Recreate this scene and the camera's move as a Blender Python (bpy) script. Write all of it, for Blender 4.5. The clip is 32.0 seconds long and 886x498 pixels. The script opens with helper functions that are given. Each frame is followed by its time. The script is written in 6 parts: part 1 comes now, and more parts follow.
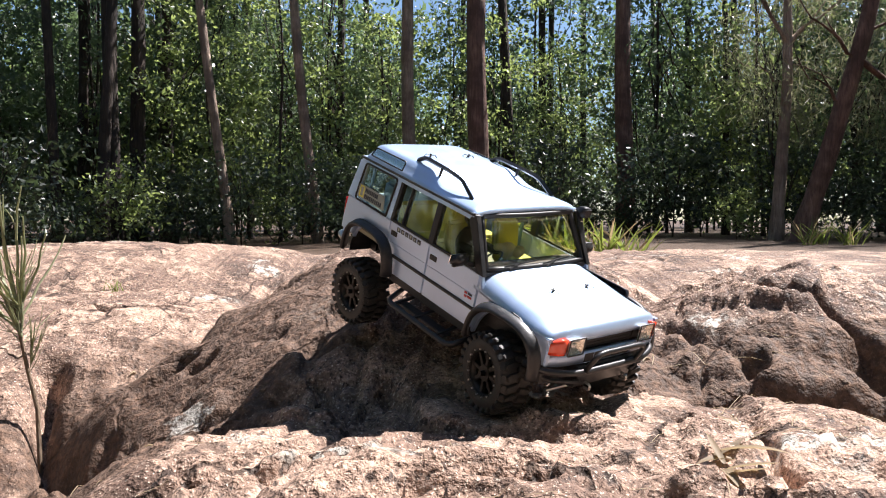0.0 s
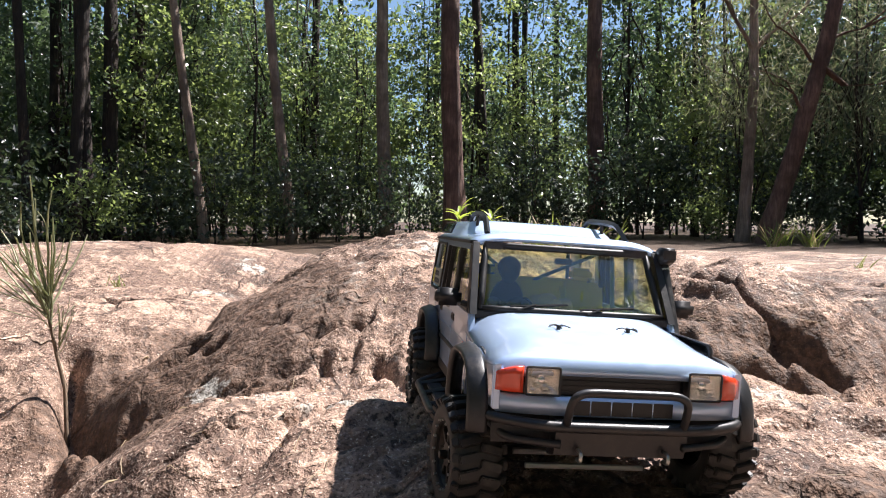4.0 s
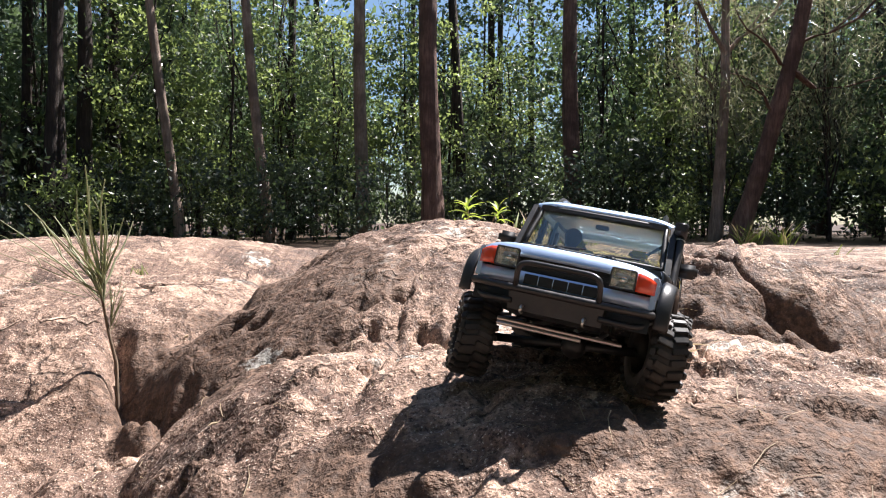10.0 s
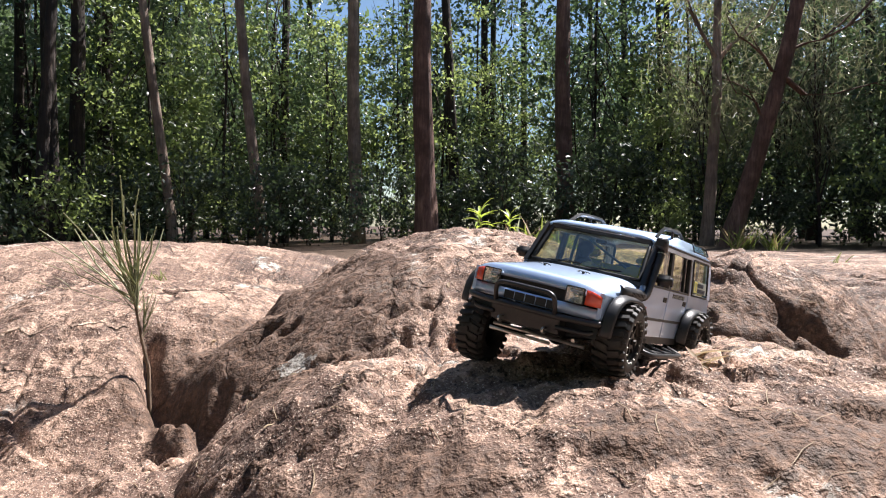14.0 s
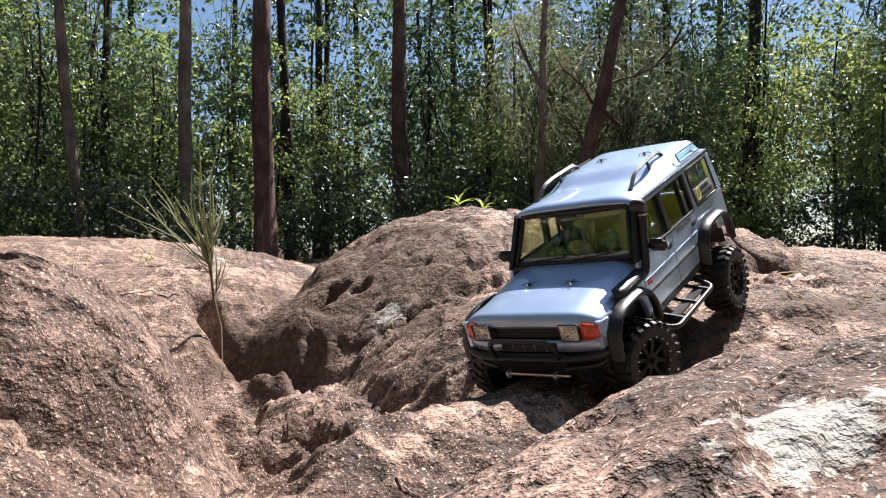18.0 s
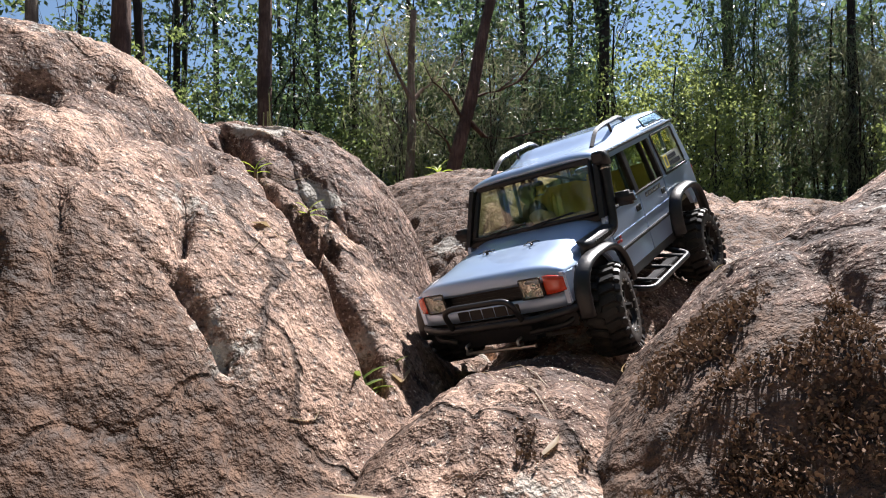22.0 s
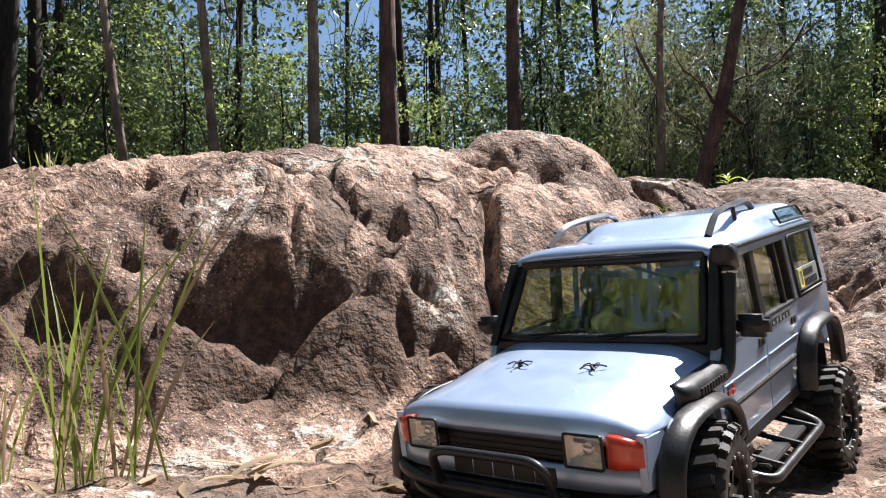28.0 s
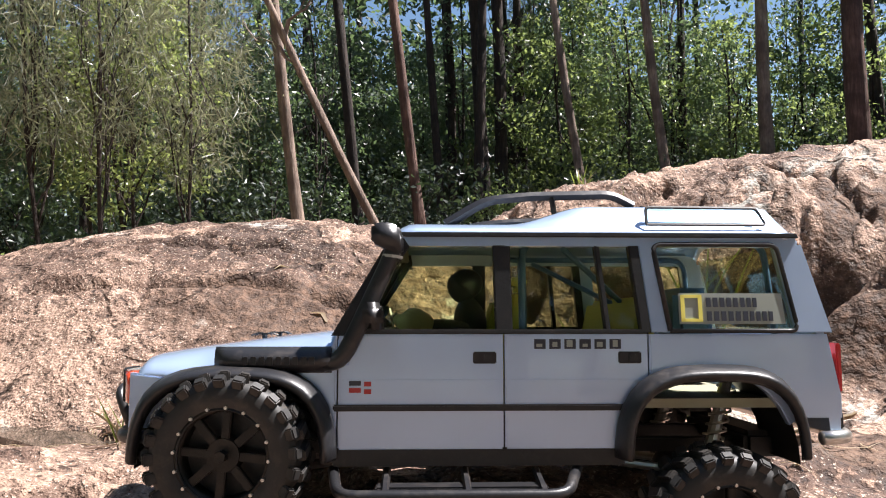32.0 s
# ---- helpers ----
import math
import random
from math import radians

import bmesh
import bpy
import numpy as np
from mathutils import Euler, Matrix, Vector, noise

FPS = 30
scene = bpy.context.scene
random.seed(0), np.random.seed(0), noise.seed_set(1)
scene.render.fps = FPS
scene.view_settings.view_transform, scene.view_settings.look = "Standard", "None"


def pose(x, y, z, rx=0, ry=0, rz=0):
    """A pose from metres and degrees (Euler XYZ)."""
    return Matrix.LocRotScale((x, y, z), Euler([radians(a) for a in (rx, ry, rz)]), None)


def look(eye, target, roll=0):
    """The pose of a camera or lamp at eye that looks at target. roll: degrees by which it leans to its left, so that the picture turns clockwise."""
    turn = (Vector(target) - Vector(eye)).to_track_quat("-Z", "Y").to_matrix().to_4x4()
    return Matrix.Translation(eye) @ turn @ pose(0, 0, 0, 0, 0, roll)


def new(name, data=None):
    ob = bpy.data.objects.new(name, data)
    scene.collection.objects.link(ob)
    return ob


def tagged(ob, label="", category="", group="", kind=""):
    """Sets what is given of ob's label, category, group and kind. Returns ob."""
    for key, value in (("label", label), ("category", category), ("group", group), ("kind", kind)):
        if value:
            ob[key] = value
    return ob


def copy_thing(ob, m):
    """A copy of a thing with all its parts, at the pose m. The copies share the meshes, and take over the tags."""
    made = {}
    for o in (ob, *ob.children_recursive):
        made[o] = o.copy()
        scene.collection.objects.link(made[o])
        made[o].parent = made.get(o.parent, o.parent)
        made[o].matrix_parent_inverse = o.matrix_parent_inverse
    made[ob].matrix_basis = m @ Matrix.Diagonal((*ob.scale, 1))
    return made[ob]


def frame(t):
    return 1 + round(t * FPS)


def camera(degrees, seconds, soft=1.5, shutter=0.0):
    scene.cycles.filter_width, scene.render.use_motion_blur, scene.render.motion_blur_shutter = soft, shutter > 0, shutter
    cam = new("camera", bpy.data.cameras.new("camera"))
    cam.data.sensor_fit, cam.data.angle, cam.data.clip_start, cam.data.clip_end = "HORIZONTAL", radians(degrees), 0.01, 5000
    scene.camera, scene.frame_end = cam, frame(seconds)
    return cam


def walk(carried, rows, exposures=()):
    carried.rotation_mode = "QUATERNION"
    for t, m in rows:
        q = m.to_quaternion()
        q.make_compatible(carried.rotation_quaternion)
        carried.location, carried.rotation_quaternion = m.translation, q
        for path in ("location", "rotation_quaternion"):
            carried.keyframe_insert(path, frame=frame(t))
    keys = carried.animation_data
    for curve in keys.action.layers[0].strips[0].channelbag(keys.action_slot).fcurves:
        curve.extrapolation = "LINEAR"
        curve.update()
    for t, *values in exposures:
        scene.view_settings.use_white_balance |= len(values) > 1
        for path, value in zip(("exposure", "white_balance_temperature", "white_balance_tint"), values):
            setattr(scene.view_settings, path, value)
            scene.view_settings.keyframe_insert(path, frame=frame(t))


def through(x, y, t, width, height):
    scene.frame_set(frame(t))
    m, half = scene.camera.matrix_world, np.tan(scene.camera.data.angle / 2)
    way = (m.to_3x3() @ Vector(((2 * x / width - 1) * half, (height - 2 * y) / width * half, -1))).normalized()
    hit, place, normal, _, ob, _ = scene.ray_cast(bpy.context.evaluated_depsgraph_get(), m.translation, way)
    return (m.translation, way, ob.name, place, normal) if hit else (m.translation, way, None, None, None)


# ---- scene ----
EXPOSURE = 1.27
cam = camera(60.6, 32.0, 1.1)
PATH = [
    (0, (-0.023, -0.018, 0.673), (-0.019, 1.981, 0.595), 0.1),
    (0.5, (-0.034, -0.057, 0.67), (-0.02, 1.942, 0.594), 0.1),
    (1, (-0.04, -0.088, 0.673), (0.008, 1.91, 0.598), 0.2),
    (1.5, (-0.041, -0.121, 0.675), (0.03, 1.876, 0.6), 0.2),
    (2, (-0.03, -0.152, 0.675), (0.049, 1.846, 0.6), 0.2),
    (2.5, (-0.021, -0.172, 0.671), (0.058, 1.825, 0.596), 0.2),
    (3, (-0.021, -0.191, 0.674), (0.055, 1.806, 0.598), 0.3),
    (3.5, (-0.025, -0.208, 0.675), (0.048, 1.789, 0.6), 0.3),
    (5.5, (-0.102, -0.333, 0.671), (-0.021, 1.664, 0.597), 0.3),
    (6, (-0.117, -0.354, 0.659), (-0.03, 1.642, 0.586), 0.3),
    (6.5, (-0.126, -0.384, 0.655), (-0.033, 1.612, 0.581), 0.2),
    (7, (-0.132, -0.399, 0.652), (-0.032, 1.597, 0.579), 0.2),
    (7.5, (-0.141, -0.397, 0.647), (-0.036, 1.599, 0.574), 0.2),
    (8, (-0.146, -0.396, 0.641), (-0.036, 1.6, 0.569), 0.1),
    (8.5, (-0.15, -0.394, 0.635), (-0.031, 1.601, 0.563), 0.1),
    (9, (-0.154, -0.39, 0.635), (-0.028, 1.605, 0.563), 0.2),
    (9.5, (-0.158, -0.384, 0.636), (-0.025, 1.61, 0.565), 0.2),
    (10, (-0.161, -0.379, 0.639), (-0.02, 1.615, 0.568), 0.2),
    (10.5, (-0.165, -0.377, 0.642), (-0.016, 1.617, 0.572), 0.3),
    (11, (-0.168, -0.377, 0.642), (-0.012, 1.616, 0.573), 0.3),
    (11.5, (-0.171, -0.378, 0.644), (-0.008, 1.614, 0.575), 0.3),
    (12, (-0.177, -0.378, 0.644), (-0.003, 1.613, 0.576), 0.3),
    (12.5, (-0.182, -0.379, 0.644), (-0.007, 1.613, 0.576), 0.3),
    (13, (-0.192, -0.386, 0.639), (-0.019, 1.605, 0.573), 0.3),
    (13.5, (-0.212, -0.407, 0.642), (-0.04, 1.585, 0.578), 0.4),
    (14, (-0.242, -0.435, 0.653), (-0.077, 1.557, 0.591), 0.4),
    (14.5, (-0.294, -0.465, 0.659), (-0.129, 1.528, 0.598), 0.5),
    (16.5, (-0.567, -0.571, 0.598), (-0.227, 1.4, 0.589), 0.4),
    (17, (-0.653, -0.578, 0.572), (-0.207, 1.371, 0.567), 0.5),
    (17.5, (-0.752, -0.572, 0.533), (-0.218, 1.356, 0.533), 0.5),
    (18, (-0.853, -0.566, 0.508), (-0.231, 1.334, 0.511), 0.4),
    (18.5, (-0.961, -0.575, 0.481), (-0.252, 1.296, 0.489), 0.3),
    (19, (-1.053, -0.59, 0.447), (-0.315, 1.269, 0.459), 0.3),
    (19.5, (-1.127, -0.593, 0.41), (-0.381, 1.263, 0.425), 0.3),
    (20, (-1.193, -0.591, 0.384), (-0.43, 1.259, 0.401), 0.2),
    (20.5, (-1.253, -0.591, 0.358), (-0.457, 1.244, 0.379), 0.2),
    (21, (-1.312, -0.599, 0.332), (-0.473, 1.216, 0.358), 0.2),
    (21.5, (-1.369, -0.604, 0.315), (-0.471, 1.183, 0.349), 0.2),
    (22, (-1.423, -0.613, 0.307), (-0.449, 1.134, 0.347), 0.2),
    (22.5, (-1.465, -0.628, 0.3), (-0.424, 1.079, 0.344), 0.1),
    (23, (-1.505, -0.644, 0.296), (-0.425, 1.038, 0.339), 0.1),
    (23.5, (-1.557, -0.662, 0.299), (-0.457, 1.008, 0.345), 0.1),
    (24, (-1.61, -0.686, 0.297), (-0.501, 0.978, 0.344), 0.1),
    (24.5, (-1.656, -0.713, 0.284), (-0.541, 0.947, 0.335), 0.1),
    (26.5, (-1.722, -0.892, 0.317), (-1.033, 0.985, 0.35), -0.7),
    (27, (-1.786, -0.946, 0.327), (-1.241, 0.978, 0.349), -0.3),
    (27.5, (-1.84, -1.006, 0.334), (-1.398, 0.944, 0.353), -0.4),
    (28, (-1.889, -1.07, 0.333), (-1.509, 0.894, 0.362), -0.8),
    (28.5, (-1.929, -1.132, 0.334), (-1.615, 0.843, 0.347), -0.9),
    (29, (-1.945, -1.175, 0.336), (-1.733, 0.814, 0.327), -1.2),
    (29.5, (-1.954, -1.212, 0.343), (-1.912, 0.788, 0.33), -1.3),
    (30, (-1.966, -1.244, 0.35), (-2.156, 0.747, 0.353), -1.4),
    (30.5, (-1.975, -1.274, 0.354), (-2.342, 0.692, 0.346), -1.4),
    (31, (-1.985, -1.3, 0.356), (-2.445, 0.647, 0.352), -1.5),
    (31.5, (-1.986, -1.318, 0.361), (-2.554, 0.599, 0.358), -1.7),
    (32, (-1.975, -1.317, 0.371), (-2.715, 0.541, 0.365), -2.1),
]
walk(cam, [(t, look(eye, target, roll)) for t, eye, target, roll in PATH], [(0.0, EXPOSURE + 0.30), (10.0, EXPOSURE + 0.27), (14.0, EXPOSURE + 0.20), (17.0, EXPOSURE + 0.05), (20.0, EXPOSURE), (24.0, EXPOSURE - 0.04), (28.0, EXPOSURE + 0.04), (31.0, EXPOSURE + 0.08), (32.0, EXPOSURE + 0.24)])

# ---- sky and sun ----
SUN_UP, SUN_TURN = 57.0, 58.0
world = bpy.data.worlds.new("sky")
scene.world = world
world.use_nodes = True
wn = world.node_tree.nodes
sky = wn.new("ShaderNodeTexSky")
sky.sky_type, sky.sun_disc = "NISHITA", False
sky.ozone_density, sky.dust_density = 3.5, 0.4
sky.sun_elevation, sky.sun_rotation = radians(SUN_UP), radians(SUN_TURN)
world.node_tree.links.new(sky.outputs[0], wn["Background"].inputs[0])
wn["Background"].inputs[1].default_value = 0.05
sun = new("sun", bpy.data.lights.new("sun", "SUN"))
sun.data.energy, sun.data.angle, sun.data.color = 5.0, radians(0.53), (1.0, 0.945, 0.935)
away = Vector((math.sin(radians(SUN_TURN)) * math.cos(radians(SUN_UP)), math.cos(radians(SUN_TURN)) * math.cos(radians(SUN_UP)), math.sin(radians(SUN_UP))))
sun.matrix_world = look(away * 40, (0, 0, 0))

# ---- materials ----
M = {}


def material(name, colour=(0.5, 0.5, 0.5), rough=0.5, metal=0.0, **more):
    m = bpy.data.materials.new(name)
    m.use_nodes = True
    b = m.node_tree.nodes["Principled BSDF"]
    b.inputs["Base Color"].default_value = (*colour, 1)
    b.inputs["Roughness"].default_value, b.inputs["Metallic"].default_value = rough, metal
    for k, v in more.items():
        b.inputs[k.replace("_", " ").title() if k != "ior" else "IOR"].default_value = v
    M[name] = m
    return m


class Nodes:
    """Short hand for node trees."""

    def __init__(self, m):
        self.t = m.node_tree
        self.b = self.t.nodes["Principled BSDF"]
        self.co = self.t.nodes.new("ShaderNodeTexCoord").outputs["Object"]

    def link(self, a, b):
        self.t.links.new(a, b)

    def noise(self, scale, detail=4, rough=0.55, warp=0.0, co=None):
        n = self.t.nodes.new("ShaderNodeTexNoise")
        n.inputs["Scale"].default_value, n.inputs["Detail"].default_value = scale, detail
        n.inputs["Roughness"].default_value, n.inputs["Distortion"].default_value = rough, warp
        self.link(co or self.co, n.inputs["Vector"])
        return n.outputs["Fac"]

    def cells(self, scale, feature="F1", out="Distance", warp=False):
        n = self.t.nodes.new("ShaderNodeTexVoronoi")
        n.feature = feature
        n.inputs["Scale"].default_value = scale
        co = self.co
        if warp:
            w = self.t.nodes.new("ShaderNodeTexNoise")
            w.inputs["Scale"].default_value, w.inputs["Detail"].default_value = 5.0, 5.0
            self.link(self.co, w.inputs["Vector"])
            add = self.t.nodes.new("ShaderNodeVectorMath")
            add.operation = "MULTIPLY_ADD"
            self.link(w.outputs["Color"], add.inputs[0])
            add.inputs[1].default_value = (0.22, 0.22, 0.22)
            self.link(self.co, add.inputs[2])
            co = add.outputs[0]
        self.link(co, n.inputs["Vector"])
        return n.outputs[out]

    def ramp(self, fac, *stops):
        n = self.t.nodes.new("ShaderNodeValToRGB")
        e = n.color_ramp.elements
        while len(e) < len(stops):
            e.new(0.5)
        for el, (p, c) in zip(e, stops):
            el.position, el.color = p, (*c, 1) if isinstance(c, tuple) else (c, c, c, 1)
        self.link(fac, n.inputs["Fac"])
        return n.outputs["Color"]

    def mix(self, fac, a, b, how="MIX"):
        n = self.t.nodes.new("ShaderNodeMix")
        n.data_type, n.blend_type = "RGBA", how
        for s, v in ((n.inputs[0], fac), (n.inputs[6], a), (n.inputs[7], b)):
            if isinstance(v, (int, float)):
                s.default_value = v
            elif isinstance(v, tuple):
                s.default_value = (*v, 1)
            else:
                self.link(v, s)
        return n.outputs[2]

    def math(self, op, a, b=0.5, clamp=False):
        n = self.t.nodes.new("ShaderNodeMath")
        n.operation, n.use_clamp = op, clamp
        for s, v in zip(n.inputs, (a, b)):
            if isinstance(v, (int, float)):
                s.default_value = v
            else:
                self.link(v, s)
        return n.outputs[0]

    def bump(self, height, strength, distance, prior=None):
        n = self.t.nodes.new("ShaderNodeBump")
        n.inputs["Strength"].default_value, n.inputs["Distance"].default_value = strength, distance
        self.link(height, n.inputs["Height"])
        if prior is not None:
            self.link(prior, n.inputs["Normal"])
        return n.outputs["Normal"]


def rock_material(name, tan, brown, dark, lichen, litter=False, stains_and_shade=(), pale=(), streaks=(), patina=((0.066, 0.041, 0.029), (0.165, 0.102, 0.070))):
    m = material(name, tan, 0.8)
    k = Nodes(m)
    big = k.noise(1.6, 3, 0.55)
    mid = k.noise(7, 4, 0.6)
    crust = k.noise(26, 5, 0.62)
    fine = k.noise(85, 3, 0.6)
    grain = k.noise(300, 2, 0.5)
    tone = k.math("ADD", k.math("MULTIPLY", big, 0.5), k.math("MULTIPLY", mid, 0.5))
    col = k.ramp(tone, (0.40, tuple(c * 1.2 for c in dark)), (0.48, tuple(c * 0.82 for c in brown)), (0.60, tuple((a + b) / 2.2 for a, b in zip(brown, tan))))
    # a paler weathered crust in ragged patches
    edge = k.math("ADD", k.math("ADD", k.math("MULTIPLY", k.noise(4.6, 8, 0.66), 0.6), k.math("MULTIPLY", crust, 0.25)), k.math("MULTIPLY", big, 0.15))
    skin = k.ramp(edge, (0.490, 0.0), (0.540, 1.0))
    col = k.mix(k.math("MULTIPLY", skin, 0.9), col, k.ramp(crust, (0.36, tuple(c * 0.78 for c in tan)), (0.52, tuple(c * 1.12 for c in tan)), (0.66, tuple(min(1, c * 1.6) for c in tan))))
    col = k.mix(k.ramp(fine, (0.58, 0.0), (0.66, 0.55)), col, tuple(min(1, c * 1.5) for c in tan))
    col = k.mix(k.ramp(fine, (0.34, 0.9), (0.42, 0.0)), col, tuple(c * 0.8 for c in dark))
    col = k.mix(k.ramp(grain, (0.62, 0.0), (0.68, 0.6)), col, (0.62, 0.53, 0.43))
    col = k.mix(k.ramp(grain, (0.32, 0.6), (0.40, 0.0)), col, tuple(c * 0.4 for c in brown))
    # salt and pepper of the crystals, and thin dark joints
    salt = k.noise(150, 4, 0.75)
    col = k.mix(1.0, col, k.ramp(salt, (0.34, 0.50), (0.47, 0.92), (0.56, 1.06), (0.68, 1.55)), "MULTIPLY")
    joint = k.math("MULTIPLY", k.ramp(k.cells(2.6, "DISTANCE_TO_EDGE", "Distance", True), (0.004, 1.0), (0.016, 0.0)), k.ramp(k.noise(2.2, 2), (0.47, 0.0), (0.54, 1.0)))
    col = k.mix(k.math("MULTIPLY", joint, 0.8), col, tuple(c * 0.5 for c in dark))
    patches = k.math("MULTIPLY", k.ramp(k.noise(4.3, 3, 0.5), (0.60, 0.0), (0.66, 1.0)), k.ramp(k.noise(38, 5, 0.7), (0.48, 0.0), (0.56, 1.0)))
    col = k.mix(k.math("MULTIPLY", patches, lichen), col, (0.54, 0.52, 0.46))
    spots = k.ramp(k.noise(13, 6, 0.68), (0.61, 0.0), (0.645, 0.7))
    col = k.mix(spots, col, tuple(c * 0.8 for c in dark))
    tuft = k.noise(46, 6, 0.72)
    patina = k.mix(k.ramp(k.mix(0.5, fine, tuft), (0.45, 0.0), (0.60, 1.0)), *patina)
    patina = k.mix(k.ramp(grain, (0.66, 0.0), (0.70, 0.4)), patina, tuple(c * 0.8 for c in tan))
    ragged = k.math("MULTIPLY", k.math("SUBTRACT", k.noise(7, 7, 0.7), 0.5), 1.6)
    speck = k.math("MULTIPLY", k.math("SUBTRACT", k.noise(34, 5, 0.7), 0.5), 4.0)
    # dark varnish drawn out along the grain of the rock
    turn = k.t.nodes.new("ShaderNodeMapping")
    turn.inputs["Rotation"].default_value, turn.inputs["Scale"].default_value = (0, 0, radians(-36)), (15, 3.2, 3.2)
    k.link(k.co, turn.inputs["Vector"])
    drawn = k.ramp(k.noise(1.0, 6, 0.66, 0.5, turn.outputs[0]), (0.47, 0.0), (0.56, 0.92))
    for where, size in stains_and_shade + pale + streaks:
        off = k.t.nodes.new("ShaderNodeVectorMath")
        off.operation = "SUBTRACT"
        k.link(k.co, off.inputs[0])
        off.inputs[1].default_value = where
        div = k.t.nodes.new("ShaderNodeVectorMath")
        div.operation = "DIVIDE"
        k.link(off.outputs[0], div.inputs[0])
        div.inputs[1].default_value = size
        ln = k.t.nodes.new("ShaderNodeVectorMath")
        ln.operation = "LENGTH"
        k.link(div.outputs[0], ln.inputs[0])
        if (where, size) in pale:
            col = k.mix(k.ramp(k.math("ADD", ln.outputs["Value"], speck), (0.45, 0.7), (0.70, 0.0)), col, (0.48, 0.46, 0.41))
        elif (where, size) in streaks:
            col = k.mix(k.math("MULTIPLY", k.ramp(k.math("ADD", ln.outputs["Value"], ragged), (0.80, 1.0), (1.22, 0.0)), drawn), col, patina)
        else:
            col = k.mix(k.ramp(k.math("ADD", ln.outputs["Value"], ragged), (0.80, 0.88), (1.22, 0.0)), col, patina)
    if litter:
        sep = k.t.nodes.new("ShaderNodeSeparateXYZ")
        k.link(k.co, sep.inputs[0])
        far = k.math("ADD", k.math("MULTIPLY", k.math("SUBTRACT", sep.outputs["Y"], 5.6), 0.5), k.math("MULTIPLY", k.math("SUBTRACT", k.noise(0.9, 4, 0.6), 0.5), 3.0), True)
        leaves = k.ramp(k.noise(16, 6, 0.75, 0.5), (0.35, (0.020, 0.014, 0.010)), (0.55, (0.075, 0.045, 0.028)), (0.75, (0.20, 0.13, 0.08)))
        col = k.mix(far, col, leaves)
    k.link(col, k.b.inputs["Base Color"])
    k.link(k.ramp(fine, (0.35, 0.66), (0.65, 0.92)), k.b.inputs["Roughness"])
    k.b.inputs["Specular IOR Level"].default_value = 0.28
    n = k.bump(mid, 0.5, 0.03)
    n = k.bump(skin, 0.6, 0.004, n)
    n = k.bump(spots, 0.6, -0.004, n)
    n = k.bump(joint, 0.8, -0.006, n)
    n = k.bump(crust, 0.8, 0.011, n)
    n = k.bump(tuft, 0.3, 0.010, n)
    n = k.bump(k.cells(190), 0.35, 0.0022, n)
    n = k.bump(fine, 0.9, 0.0055, n)
    n = k.bump(salt, 0.5, 0.0022, n)
    n = k.bump(grain, 0.5, 0.0012, n)
    k.link(n, k.b.inputs["Normal"])
    return m


# pale lichen: where, and half sizes
PALE_ROCK = (((-0.42, 1.16, 0.36), (0.06, 0.05, 0.05)), ((-1.87, -0.22, 0.13), (0.10, 0.05, 0.03)))
PALE_BOULDER = (((-0.79, -0.275, 0.36), (0.07, 0.04, 0.03)), ((-0.575, -0.285, 0.42), (0.08, 0.04, 0.03)), ((-1.09, 0.33, 0.39), (0.05, 0.04, 0.03)), ((-1.13, 0.42, 0.50), (0.07, 0.05, 0.03)))
# dark patches: varnish, with the shade on hump and knoll flanks coloured in
rock_material("rock", (0.325, 0.218, 0.161), (0.160, 0.099, 0.074), (0.052, 0.032, 0.024), 0.8, litter=True, stains_and_shade=(
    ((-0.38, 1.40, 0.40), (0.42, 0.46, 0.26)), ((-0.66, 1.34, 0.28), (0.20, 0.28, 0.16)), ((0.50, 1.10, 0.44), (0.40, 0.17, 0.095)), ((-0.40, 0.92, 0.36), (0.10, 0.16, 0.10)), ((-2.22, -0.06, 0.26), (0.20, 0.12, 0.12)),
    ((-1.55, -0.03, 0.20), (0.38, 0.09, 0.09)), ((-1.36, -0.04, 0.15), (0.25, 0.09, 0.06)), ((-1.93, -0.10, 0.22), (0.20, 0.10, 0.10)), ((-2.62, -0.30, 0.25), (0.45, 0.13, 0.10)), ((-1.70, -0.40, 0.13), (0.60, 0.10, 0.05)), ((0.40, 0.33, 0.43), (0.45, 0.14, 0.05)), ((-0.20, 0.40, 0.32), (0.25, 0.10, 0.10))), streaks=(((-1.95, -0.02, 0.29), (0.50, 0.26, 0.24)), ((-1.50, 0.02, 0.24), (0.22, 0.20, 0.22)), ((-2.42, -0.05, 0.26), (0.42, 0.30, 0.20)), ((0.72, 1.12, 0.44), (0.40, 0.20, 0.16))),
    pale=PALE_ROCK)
# flank patches hold moss brown and, in the same colour, the flank's shade
rock_material("boulder_rock", (0.272, 0.180, 0.139), (0.140, 0.087, 0.067), (0.050, 0.031, 0.024), 0.95, stains_and_shade=(
    ((-0.97, -0.27, 0.18), (0.20, 0.32, 0.13)), ((-0.80, -0.44, 0.19), (0.26, 0.16, 0.12)), ((-1.20, 0.30, 0.40), (0.10, 0.09, 0.10)), ((-0.70, -0.10, 0.28), (0.20, 0.08, 0.06))),
    pale=PALE_BOULDER, patina=((0.048, 0.031, 0.022), (0.155, 0.097, 0.067)))
rock_material("stone", (0.42, 0.31, 0.23), (0.28, 0.19, 0.14), (0.12, 0.085, 0.065), 0.4)


